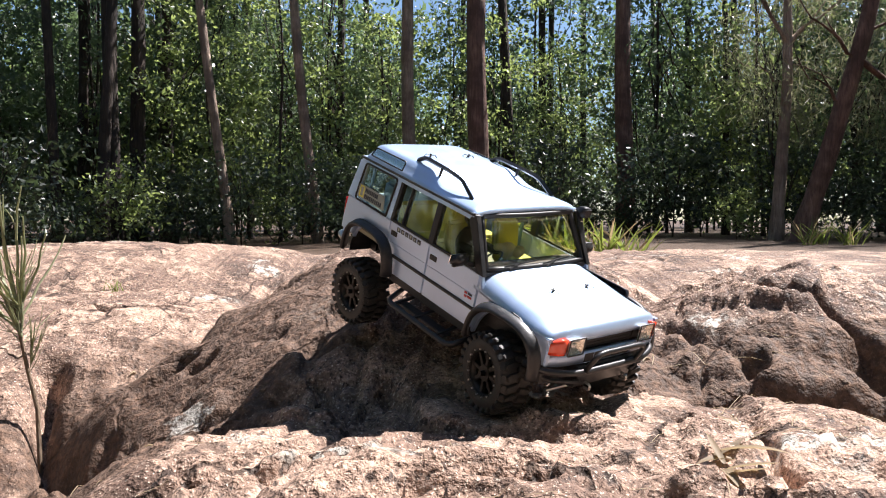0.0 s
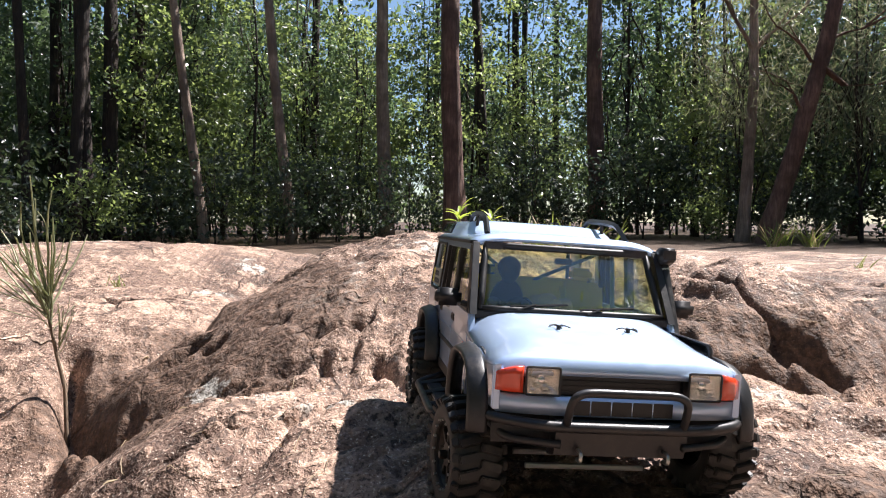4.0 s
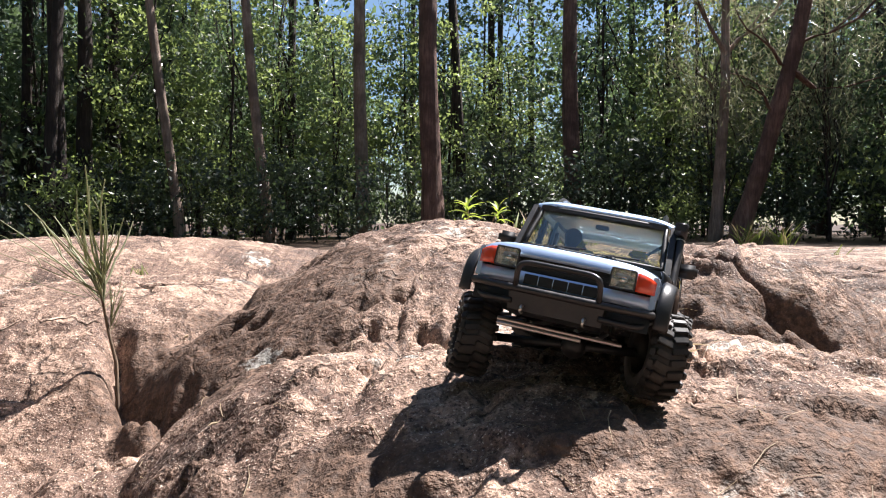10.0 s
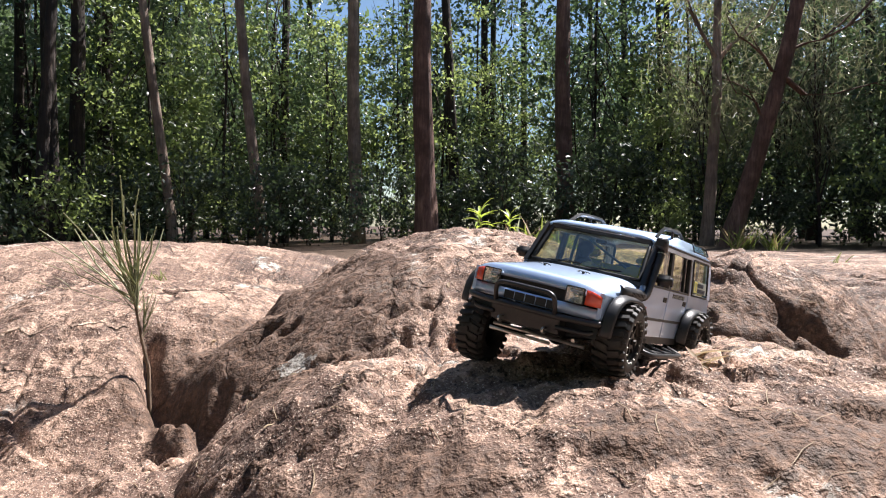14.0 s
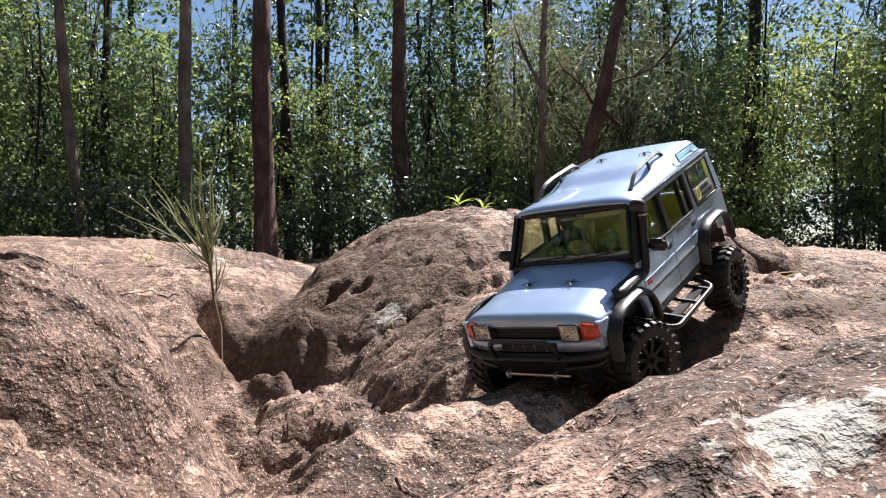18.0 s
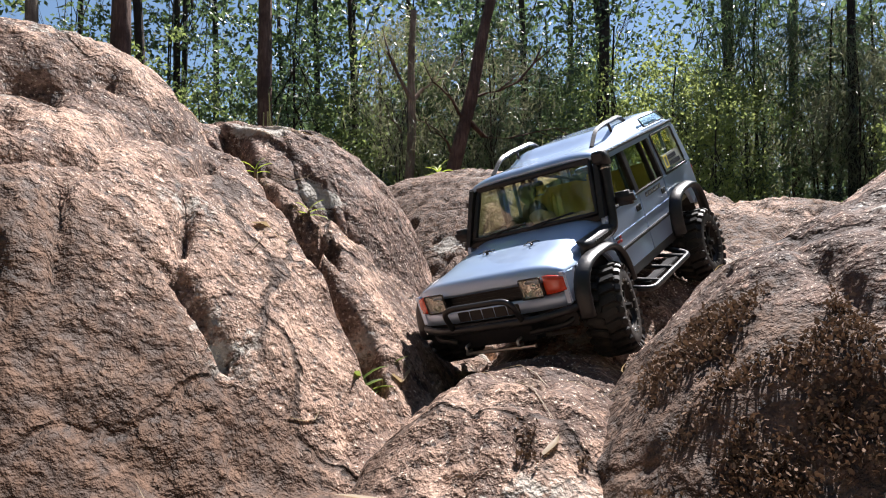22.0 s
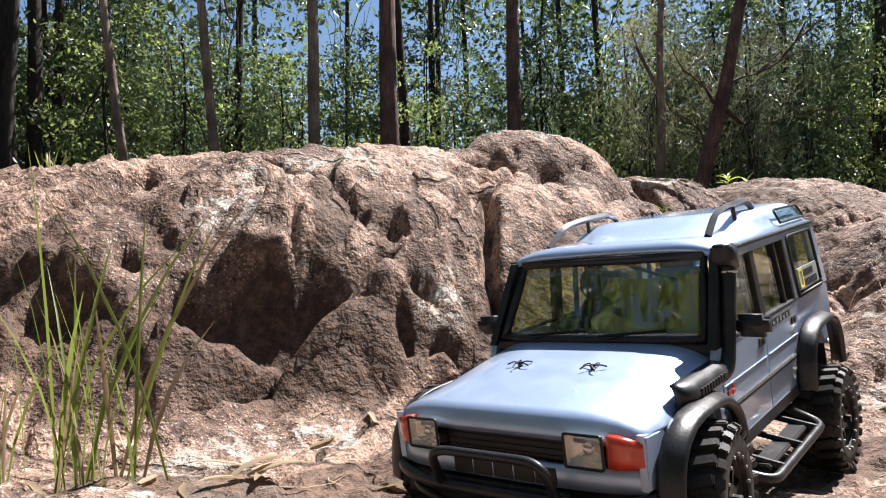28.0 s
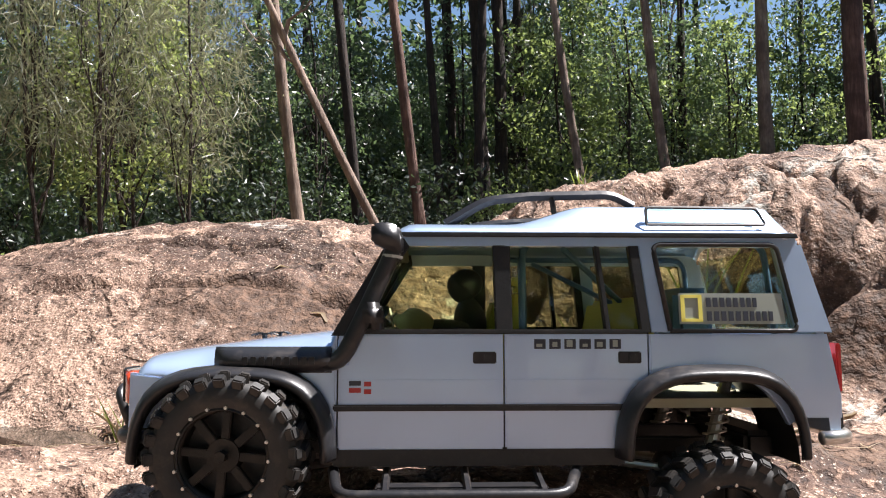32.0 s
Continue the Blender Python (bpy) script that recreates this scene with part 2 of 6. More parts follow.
def leaf_material(name, a, b, through, rough=0.38, thin=0.42):
    m = bpy.data.materials.new(name)
    m.use_nodes = True
    t = m.node_tree
    k = Nodes(m)
    isl = t.nodes.new("ShaderNodeNewGeometry").outputs["Random Per Island"]
    obj = t.nodes.new("ShaderNodeObjectInfo").outputs["Random"]
    col = k.mix(isl, a, b)
    col = k.mix(k.ramp(obj, (0.0, 0.55), (0.5, 0.25), (1.0, 0.0)), col, tuple(x * 0.45 for x in a))
    k.link(col, k.b.inputs["Base Color"])
    k.b.inputs["Roughness"].default_value = rough
    tr = t.nodes.new("ShaderNodeBsdfTranslucent")
    k.link(k.mix(0.65, col, through), tr.inputs["Color"])
    mx = t.nodes.new("ShaderNodeMixShader")
    mx.inputs[0].default_value = thin
    k.link(k.b.outputs[0], mx.inputs[1])
    k.link(tr.outputs[0], mx.inputs[2])
    k.link(mx.outputs[0], t.nodes["Material Output"].inputs["Surface"])
    M[name] = m


leaf_material("dark_leaf", (0.030, 0.050, 0.036), (0.130, 0.168, 0.112), (0.26, 0.39, 0.14), 0.38, 0.34)
# darker leaf copy for shrubs: shade at the wood's foot put into the colour
leaf_material("shaded_leaf", (0.016, 0.028, 0.020), (0.068, 0.090, 0.060), (0.12, 0.18, 0.07), 0.36, 0.25)
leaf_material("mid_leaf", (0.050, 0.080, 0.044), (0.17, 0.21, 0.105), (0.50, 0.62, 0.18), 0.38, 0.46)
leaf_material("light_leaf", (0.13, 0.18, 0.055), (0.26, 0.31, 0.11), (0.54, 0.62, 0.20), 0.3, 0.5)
leaf_material("wispy_leaf", (0.12, 0.13, 0.085), (0.25, 0.25, 0.16), (0.40, 0.40, 0.22), 0.35, 0.45)
leaf_material("bright_leaf", (0.22, 0.33, 0.04), (0.40, 0.50, 0.08), (0.62, 0.74, 0.10))
leaf_material("grass", (0.09, 0.15, 0.03), (0.22, 0.26, 0.07), (0.35, 0.42, 0.08))
leaf_material("needle", (0.30, 0.32, 0.18), (0.50, 0.50, 0.32), (0.55, 0.56, 0.3))
leaf_material("straw", (0.26, 0.19, 0.115), (0.56, 0.45, 0.30), (0.4, 0.3, 0.15), 0.6)

leaf_material("dry_moss", (0.095, 0.058, 0.038), (0.25, 0.160, 0.105), (0.14, 0.09, 0.05), 0.95, 0.12)
leaf_material("litter_brown", (0.05, 0.028, 0.018), (0.17, 0.095, 0.055), (0.12, 0.07, 0.04), 0.7)


def bark_material(name, a, b, c):
    m = material(name, a, 0.9)
    k = Nodes(m)
    mp = k.t.nodes.new("ShaderNodeMapping")
    mp.inputs["Scale"].default_value = (1, 1, 0.13)
    k.link(k.co, mp.inputs["Vector"])
    streak = k.noise(16, 6, 0.7, 0.4, mp.outputs[0])
    k.link(k.mix(k.ramp(k.noise(1.2, 4), (0.4, 0.0), (0.62, 0.8)), k.ramp(streak, (0.35, a), (0.55, b), (0.7, c)), tuple(x * 0.6 for x in a)), k.b.inputs["Base Color"])
    k.link(k.bump(streak, 0.9, 0.05), k.b.inputs["Normal"])
    M[name] = m


bark_material("red_bark", (0.105, 0.058, 0.046), (0.22, 0.13, 0.10), (0.33, 0.21, 0.165))
bark_material("pale_bark", (0.22, 0.155, 0.12), (0.40, 0.30, 0.235), (0.54, 0.44, 0.37))
bark_material("dark_bark", (0.025, 0.018, 0.015), (0.060, 0.042, 0.034), (0.11, 0.08, 0.065))
bark_material("twig", (0.13, 0.085, 0.055), (0.25, 0.18, 0.12), (0.36, 0.28, 0.20))

paint = material("paint", (0.46, 0.59, 0.80), 0.40, 0.6, coat_weight=1.0, coat_roughness=0.05)
k = Nodes(paint)
dust = k.ramp(k.noise(26, 5, 0.65, 0.3), (0.42, 0.0), (0.75, 0.5))
k.link(k.mix(k.math("MULTIPLY", dust, 0.12), (0.46, 0.59, 0.80), (0.45, 0.42, 0.39)), k.b.inputs["Base Color"])
k.link(k.ramp(dust, (0.0, 0.38), (0.5, 0.48)), k.b.inputs["Roughness"])
for name, col, rough, dusty in (("trim", (0.017, 0.017, 0.019), 0.36, 0.16), ("black", (0.009, 0.009, 0.010), 0.45, 0.12), ("rubber", (0.017, 0.016, 0.015), 0.55, 0.3), ("rim", (0.022, 0.020, 0.018), 0.38, 0.25)):
    m = material(name, col, rough, 0.6 if name == "rim" else 0.0)
    k = Nodes(m)
    d = k.ramp(k.noise(60, 5, 0.7, 0.2), (0.50, 0.0), (0.72, dusty))
    k.link(k.mix(d, col, (0.17, 0.135, 0.105)), k.b.inputs["Base Color"])
    k.link(k.ramp(d, (0.0, rough), (0.4, 0.8)), k.b.inputs["Roughness"])
    k.link(k.bump(k.noise(420, 3), 0.25, 0.0006), k.b.inputs["Normal"])
material("steel", (0.62, 0.60, 0.56), 0.30, 0.9)
material("reflector", (0.80, 0.79, 0.74), 0.24, 0.85)
material("mirror", (0.85, 0.87, 0.9), 0.03, 1.0)
material("grey", (0.10, 0.06, 0.065), 0.6)
material("yellow_paint", (0.78, 0.70, 0.14), 0.6)
material("lining", (0.30, 0.29, 0.20), 0.7)
material("sticker", (0.30, 0.33, 0.29), 0.5)
material("ink", (0.03, 0.035, 0.05), 0.5)
material("red", (0.45, 0.04, 0.04), 0.45)
material("orange", (0.66, 0.060, 0.022), 0.15, 0.0, coat_weight=1.0, coat_roughness=0.04)
material("red_lens", (0.45, 0.02, 0.02), 0.15)
material("blue_can", (0.10, 0.20, 0.38), 0.5)
material("doll", (0.055, 0.045, 0.045), 0.75)
material("plush", (0.68, 0.58, 0.34), 0.9)
material("water", (0.05, 0.04, 0.03), 0.06)


def glass_material(name, tint, base):
    m = bpy.data.materials.new(name)
    m.use_nodes = True
    t = m.node_tree
    clear, gloss, mx, lw = (t.nodes.new("ShaderNode" + n) for n in ("BsdfTransparent", "BsdfGlossy", "MixShader", "LayerWeight"))
    k = Nodes(m)
    clear.inputs[0].default_value, gloss.inputs["Roughness"].default_value = (*tint, 1), 0.03
    fac = k.math("ADD", k.math("MULTIPLY", k.math("POWER", lw.outputs["Facing"], 4.0), 0.8), base, True)
    t.links.new(fac, mx.inputs[0])
    t.links.new(clear.outputs[0], mx.inputs[1])
    t.links.new(gloss.outputs[0], mx.inputs[2])
    t.links.new(mx.outputs[0], t.nodes["Material Output"].inputs["Surface"])
    M[name] = m


glass_material("glass", (0.90, 0.92, 0.78), 0.06)
glass_material("screen_glass", (0.90, 0.93, 0.82), 0.15)
glass_material("dark_glass", (0.75, 0.85, 0.86), 0.12)
glass_material("lens", (0.97, 0.96, 0.94), 0.05)


# ---- rock ground: domes joined by a soft maximum, with grain on top ----
def value_noise(x, y, z=0.0, seed=0):
    """Smooth random values on a lattice, from -1 to 1."""
    x, y = np.asarray(x, float), np.asarray(y, float)
    flat = np.ndim(z) == 0
    z = np.asarray(z, float)
    fx, fy, fz = np.floor(x), np.floor(y), np.floor(z)
    ix, iy, iz = fx.astype(np.int64) & 255, fy.astype(np.int64) & 255, fz.astype(np.int64) & 255
    u, v, w = ((s * s * (3 - 2 * s)) for s in (x - fx, y - fy, z - fz))
    P, V = PERM, LEVELS
    hx = (P[(ix + seed * 37) & 255], P[(ix + 1 + seed * 37) & 255])
    total = 0.0
    for dz in (0, 1):
        layer = 0.0
        for dy in (0, 1):
            hy = (iy + dy + ((iz + dz) * 57 & 255)) & 255
            a, b = V[P[(hx[0] + hy) & 255]], V[P[(hx[1] + hy) & 255]]
            row = a + (b - a) * u
            layer = layer + row * (v if dy else 1 - v)
        total = total + layer * (w if dz else 1 - w)
        if flat and float(w) == 0.0:
            break
    return total


PERM = np.random.default_rng(5).permutation(256)
LEVELS = np.linspace(-1, 1, 256)


def fbm(x, y, z=0.0, octaves=4, seed=0, gain=0.5):
    total, size, k = 0.0, 1.0, 1.0
    for o in range(octaves):
        total = total + size * value_noise(x * k + 17.3 * o, y * k - 9.1 * o, z * k, seed + o)
        size, k = size * gain, k * 2.03
    return total


def soft_max(a, b, k):
    h = np.clip(0.5 + 0.5 * (a - b) / k, 0, 1)
    return b * (1 - h) + a * h + k * h * (1 - h)


def dome(x, y, cx, cy, rx, ry, turn, low, top, p=2.0, tilt_x=0.0, tilt_y=0.0):
    """A smooth whaleback of rock: height over the plan, falling away past its rim."""
    c, s = math.cos(radians(turn)), math.sin(radians(turn))
    dx, dy = x - cx, y - cy
    u, v = (c * dx + s * dy) / rx, (-s * dx + c * dy) / ry
    r = np.minimum(np.sqrt(u * u + v * v), 3.0)
    return top - (top - low) * r ** p + tilt_x * dx + tilt_y * dy


def bedrock(x, y):
    """The smooth form of the rock sheet."""
    far = np.clip((y - 2.2) / 6.0, 0, 1)
    z = 0.13 + (0.03 * np.clip(x, -8, 3) - 0.12) * far * far * (3 - 2 * far)
    for k, args in BED:
        z = soft_max(z, dome(x, y, *args), k)
    return z


BED = (
    (0.03, (0.20, 0.66, 0.85, 0.60, -30, 0.2, 0.442, 4.5)),       # shelf in front
    (0.02, (0.0229, 1.71, 0.682, 0.95, -2, 0.25, 0.638, 2.2)),       # central hump
    (0.015, (-0.36, 1.62, 0.25, 0.30, 20, 0.25, 0.50, 3.0)),          # its left shoulder
    (0.02, (-0.25, 1.50, 0.55, 0.42, 0, 0.22, 0.47, 2.2)),            # its long dark flank
    (0.02, (-0.55, 0.80, 0.36, 0.26, 20, 0.12, 0.235, 4)),            # low broken ledge under the flank
    (0.04, (-0.943, 2.06, 0.67, 0.727, 10, 0.25, 0.465, 2.5)),       # left slab behind the sapling
    (0.12, (-1.5, 3.6, 2, 1.2, 5, 0.1, 0.56, 2.5)),                  # far left slab
    (0.02, (0.627, 1.38, 0.50, 0.43, 20, 0.3, 0.585, 1.9)),        # right knoll
    (0.12, (1.7, 2, 1.5, 1, 0, 0.2, 0.52, 3)),                       # right slab
    (0.10, (1.75, 3.7, 2.2, 1.9, 0, 0.1, 0.505, 4)),                  # its far end
    (0.03, (-1.71, 0.423, 1.01, 0.582, 11.7, 0.1, 0.546, 2.6)),      # whaleback
    (0.025, (-2.20, 0.325, 0.57, 0.554, -1, 0.1, 0.486, 2.6)),        # its lower end
    (0.05, (-3.11, 0.104, 1.15, 0.793, 4, 0.05, 0.440, 2.4)),        # low slab past it
    (0.15, (-4.3, 0.5, 1.0, 0.9, 0, 0.05, 0.39, 2.6)),               # the slab's far end
    (0.03, (-0.391, 0.315, 0.618, 0.215, 22.7, 0.15, 0.34, 2.6)),    # ramp into the gully
    (0.03, (-0.99, -0.03, 0.23, 0.15, 30, 0.10, 0.197, 3)),           # rock step in the gully
    (0.03, (-2.39, -0.714, 0.732, 0.504, 28.5, 0.05, 0.178, 3)),     # low floor at the end
    (0.04, (-2.27, -0.93, 0.16, 0.13, 10, 0.12, 0.205, 2.4)),        # a hump in that floor
    (0.02, (-1.42, 0.44, 0.345, 0.256, 8, 0.2, 0.600, 2.5)),         # cap of the whaleback
)
BOULDERS = (
    (0.03, (-1.13, 0.500, 0.345, 0.262, 2, 0.1, 0.508, 3.2)),        # beside the whaleback
    (0.04, (-0.377, -0.194, 0.706, 0.409, 8.6, 0.12, 0.445, 2.6)),   # at the mouth of the gully
)


# ---- the rock sheet ----
def facets(x, y, seed):
    """Broken stone: tilted flat pieces that meet in sharp steps."""
    ix, iy = np.floor(x).astype(np.int64), np.floor(y).astype(np.int64)
    best, out = np.full(np.shape(x), 9.0), np.zeros(np.shape(x))
    for dx in (-1, 0, 1):
        for dy in (-1, 0, 1):
            h = PERM[(PERM[(ix + dx + seed * 37) & 255] + iy + dy) & 255]
            a, b = LEVELS[PERM[(h + 11) & 255]], LEVELS[PERM[(h + 71) & 255]]
            ex, ey = x - (ix + dx + 0.5 + 0.45 * a), y - (iy + dy + 0.5 + 0.45 * b)
            r = ex * ex + ey * ey
            near = r < best
            best = np.where(near, r, best)
            out = np.where(near, 0.45 * LEVELS[h] + LEVELS[PERM[(h + 131) & 255]] * ex + LEVELS[PERM[(h + 191) & 255]] * ey, out)
    return out


def relief(x, y, rugged=0.0):
    """Unevenness laid on the smooth form: swells, pitted skin, ledges and cracks."""
    near = np.exp(-np.clip(np.hypot(x + 0.6, y - 0.5) - 4, 0, 60) / 8)
    wx, wy = x + 0.05 * fbm(x * 3, y * 3, 0, 2, 61), y + 0.05 * fbm(x * 3, y * 3, 5, 2, 71)
    d = 0.009 * fbm(x * 2.1, y * 2.1, 0, 3, 5) + 0.0042 * fbm(wx * 9, wy * 13, 0, 3, 15) + 0.0034 * fbm(x * 36, y * 36, 0, 2, 25)
    pits = np.clip(fbm(wx * 26, wy * 30, 0, 2, 27) - 0.34, 0, 1)
    d = d - 0.016 * pits * np.clip(0.5 + 1.5 * value_noise(x * 2.3, y * 2.3, 0, 28), 0, 1)
    for scale, width, depth, seed in ((1.05, 0.011, 0.014, 31), (2.3, 0.013, 0.016, 35), (4.1, 0.018, 0.009, 39)):
        n = fbm(wx * scale + 3.7, wy * scale * 0.8 - 1.2, 0, 2, seed)
        gate = np.clip(0.15 + 1.9 * value_noise(x * 1.7, y * 1.7, 2.0, seed + 3), 0, 1)
        d = d - depth * gate * np.exp(-np.abs(n / width) ** 1.5)
    # rounded bosses parted by sharp creases, smoother on the open slabs and the great block
    boss = np.clip(0.75 + 0.9 * value_noise(x * 1.4 + 3, y * 1.4, 0, 53), 0.25, 1.3)
    for cx, cy, r, much in ((-1.1, 2.2, 0.6, 0.7), (-1.35, 0.18, 0.34, 0.75), (-1.75, 0.28, 0.30, 0.7), (-3.1, 0.0, 0.8, 0.85), (-2.5, -0.3, 0.5, 0.5), (-1.5, 3.4, 1.2, 0.6)):
        boss = boss * (1 - much * np.exp(-((x - cx) ** 2 + (y - cy) ** 2) / (r * r)))
    d = d + boss * (0.022 * (np.abs(fbm(wx * 2.5 + 5, wy * 2.9, 0, 2, 11)) - 0.28) + 0.012 * (np.abs(fbm(wx * 6.5, wy * 7.5, 0, 2, 17)) - 0.28)
                    + 0.0075 * (np.abs(fbm(wx * 17, wy * 19, 0, 2, 19)) - 0.28) + 0.0035 * (np.abs(fbm(x * 43, y * 43, 0, 1, 23)) - 0.3))
    # ribs running down the broken face of the whaleback
    face = np.exp(-((x + 2.0) / 0.42) ** 2 - ((y + 0.05) / 0.22) ** 2)
    skew = x - 0.75 * y
    d = d + face * (0.024 * facets(skew * 11, y * 3.4 + 1.7, 7) + 0.024 * (np.abs(fbm(skew * 7.5 + 0.4 * fbm(x * 5, y * 5, 0, 2, 13), y * 2.2, 0, 2, 63)) - 0.28) + 0.008 * (np.abs(fbm(skew * 19, y * 7, 0, 2, 67)) - 0.28))
    step = fbm(wx * 1.9 + 0.7 * wy, wy * 2.6, 0, 2, 47) * 2.6
    fall = step - np.floor(step)
    ledge = np.floor(step) + np.clip((fall - 0.46) / 0.08, 0, 1)
    fine = fbm(wx * 4.6 - 2.0 * wy, wy * 5.4, 0, 2, 57) * 2.2
    chip = np.floor(fine) + np.clip((fine - np.floor(fine) - 0.45) / 0.10, 0, 1) - fine
    broken = rugged + 0.0 * x
    for cx, cy, rx, ry, much in ((-1.86, 0.0, 0.32, 0.20, 0.45), (-2.40, -0.03, 0.35, 0.26, 0.4), (-0.55, 0.75, 0.3, 0.3, 0.55), (0.80, 1.2, 0.32, 0.25, 0.7), (-0.76, 0.46, 0.12, 0.24, 1.1), (0.15, 0.75, 0.5, 0.3, 0.3), (0.3, 0.2, 0.7, 0.2, 0.35)):
        broken = broken + much * np.exp(-((x - cx) / rx) ** 2 - ((y - cy) / ry) ** 2)
    d = d + (0.004 + 0.020 * broken) * facets(wx * 5.5, wy * 6.5, 3) + (0.0022 + 0.010 * broken) * facets(wx * 14, wy * 15, 5)
    return near * (d + (0.008 + 0.042 * broken) * (ledge - step) + (0.004 + 0.022 * broken) * chip)


# pits and knobs: x, y, half lengths, turn, depth, squareness
PITS_UPPER = (
    (-0.53, 1.36, 0.060, 0.028, 30, 0.075, 3), (-0.45, 1.33, 0.022, 0.02, 0, 0.05, 3), (-0.60, 1.20, 0.05, 0.035, 60, 0.07, 2),
    (0.66, 1.10, 0.075, 0.035, -20, 0.07, 3), (-0.80, 0.92, 0.06, 0.22, 20, 0.05, 2), (-0.70, 0.62, 0.13, 0.04, 35, 0.04, 2),
    (-0.62, 0.52, 0.06, 0.05, 0, -0.03, 3), (-0.83, 0.72, 0.07, 0.05, 20, -0.03, 3), (0.45, 1.115, 0.03, 0.02, 10, 0.03, 2),
    (-0.80, 0.31, 0.055, 0.05, 20, 0.03, 2),
)
PITS_LOWER = (
    (-1.545, 0.285, 0.060, 0.040, 15, 0.085, 3), (-1.43, 0.28, 0.045, 0.03, 0, 0.03, 2), (-1.58, 0.135, 0.045, 0.03, 0, 0.04, 2),
    (-1.945, -0.085, 0.115, 0.031, 9, 0.080, 4), (-1.912, 0.043, 0.018, 0.018, 0, 0.06, 3), (-1.756, 0.012, 0.020, 0.014, 30, 0.045, 3),
    (-1.766, -0.030, 0.020, 0.013, 40, 0.045, 3), (-1.725, -0.062, 0.020, 0.010, 0, 0.022, 2), (-1.75, -0.098, 0.013, 0.018, 0, 0.030, 2),
    (-1.695, -0.102, 0.050, 0.010, 5, 0.026, 2), (-2.16, -0.115, 0.035, 0.022, 20, 0.06, 3), (-2.105, -0.068, 0.018, 0.012, 0, 0.04, 3),
    (-2.335, -0.04, 0.036, 0.085, 22, 0.085, 3), (-2.76, -0.625, 0.17, 0.035, -8, 0.022, 2),
)
SADDLE = ((-0.71, -0.09, 0.13, 0.08, 20, 0.040, 1), (-0.90, -0.28, 0.10, 0.012, 55, 0.02, 1))
CREVICE = ((-1.128, 0.252, 0.040, 0.024, -40, 0.26, 3),)
# cracks: half width, depth, lift of the right-hand side, then the line
CRACKS_UPPER = (
    (0.006, 0.022, 0.006, ((-0.202, 1.059), (-0.149, 0.962), (-0.10, 0.90))), (0.006, 0.022, -0.006, ((-0.103, 1.044), (-0.057, 0.883), (0.03, 0.83), (0.14, 0.80))),
    (0.012, 0.045, 0.020, ((-0.50, 1.02), (-0.349, 1.12), (-0.25, 1.16), (-0.12, 1.13))), (0.006, 0.018, 0.004, ((-0.33, 0.66), (-0.16, 0.74), (0.10, 0.66))),
    (0.007, 0.030, 0.0, ((0.28, 0.62), (0.32, 0.76), (0.25, 0.88))), (0.006, 0.020, 0.005, ((0.46, 0.46), (0.62, 0.50), (0.70, 0.60))),
    (0.007, 0.030, -0.010, ((0.22, 1.06), (0.45, 1.075), (0.62, 1.03))), (0.006, 0.022, 0.0, ((0.374, 1.278), (0.40, 1.20), (0.45, 1.12))),
    (0.006, 0.020, 0.006, ((0.52, 1.30), (0.60, 1.20), (0.66, 1.12))), (0.006, 0.025, 0.0, ((-1.05, 2.0), (-0.85, 1.86), (-0.70, 1.90))),
)
CLEFT = ((0.020, 0.055, 0.0, ((-0.83, 1.56), (-0.80, 1.46), (-0.745, 1.36), (-0.66, 1.27))), (0.012, 0.03, 0.010, ((-0.66, 1.27), (-0.56, 1.12), (-0.50, 1.02))))
CRACKS_LOWER = (
    (0.006, 0.020, 0.004, ((-1.24, 0.36), (-1.29, 0.31), (-1.377, 0.141), (-1.452, 0.112))), (0.005, 0.018, 0.0, ((-1.235, 0.30), (-1.254, 0.248), (-1.302, 0.103))),
    (0.004, 0.011, 0.0, ((-1.353, 0.083), (-1.305, 0.079), (-1.272, 0.036))), (0.006, 0.016, -0.012, ((-1.62, 0.19), (-1.5, 0.227), (-1.337, 0.342))),
    (0.007, 0.026, 0.034, ((-1.99, -0.20), (-1.843, -0.081), (-1.72, -0.013), (-1.585, 0.125))), (0.006, 0.045, -0.014, ((-1.575, 0.15), (-1.611, 0.004), (-1.632, -0.083))),
    (0.004, 0.010, 0.0, ((-1.46, 0.03), (-1.471, -0.035))), (0.004, 0.010, 0.0, ((-1.391, 0.09), (-1.391, 0.017))),
)
CRACKS_END = (
    (0.008, 0.035, -0.010, ((-2.42, 0.20), (-2.40, 0.05), (-2.46, -0.06))), (0.007, 0.026, 0.010, ((-2.10, 0.16), (-2.20, 0.02), (-2.36, -0.08))),
    (0.006, 0.016, 0.008, ((-2.46, -0.06), (-2.70, -0.16), (-3.0, -0.22))), (0.006, 0.014, 0.006, ((-2.5, -0.25), (-2.75, -0.30), (-3.1, -0.40))),
    (0.007, 0.028, 0.0, ((-2.0, 0.18), (-1.86, 0.12), (-1.80, 0.02))),
)
SPLIT = ((0.006, 0.07, 0.0, ((-1.18, 0.427), (-1.152, 0.25), (-1.11, 0.151), (-1.113, 0.092))),)


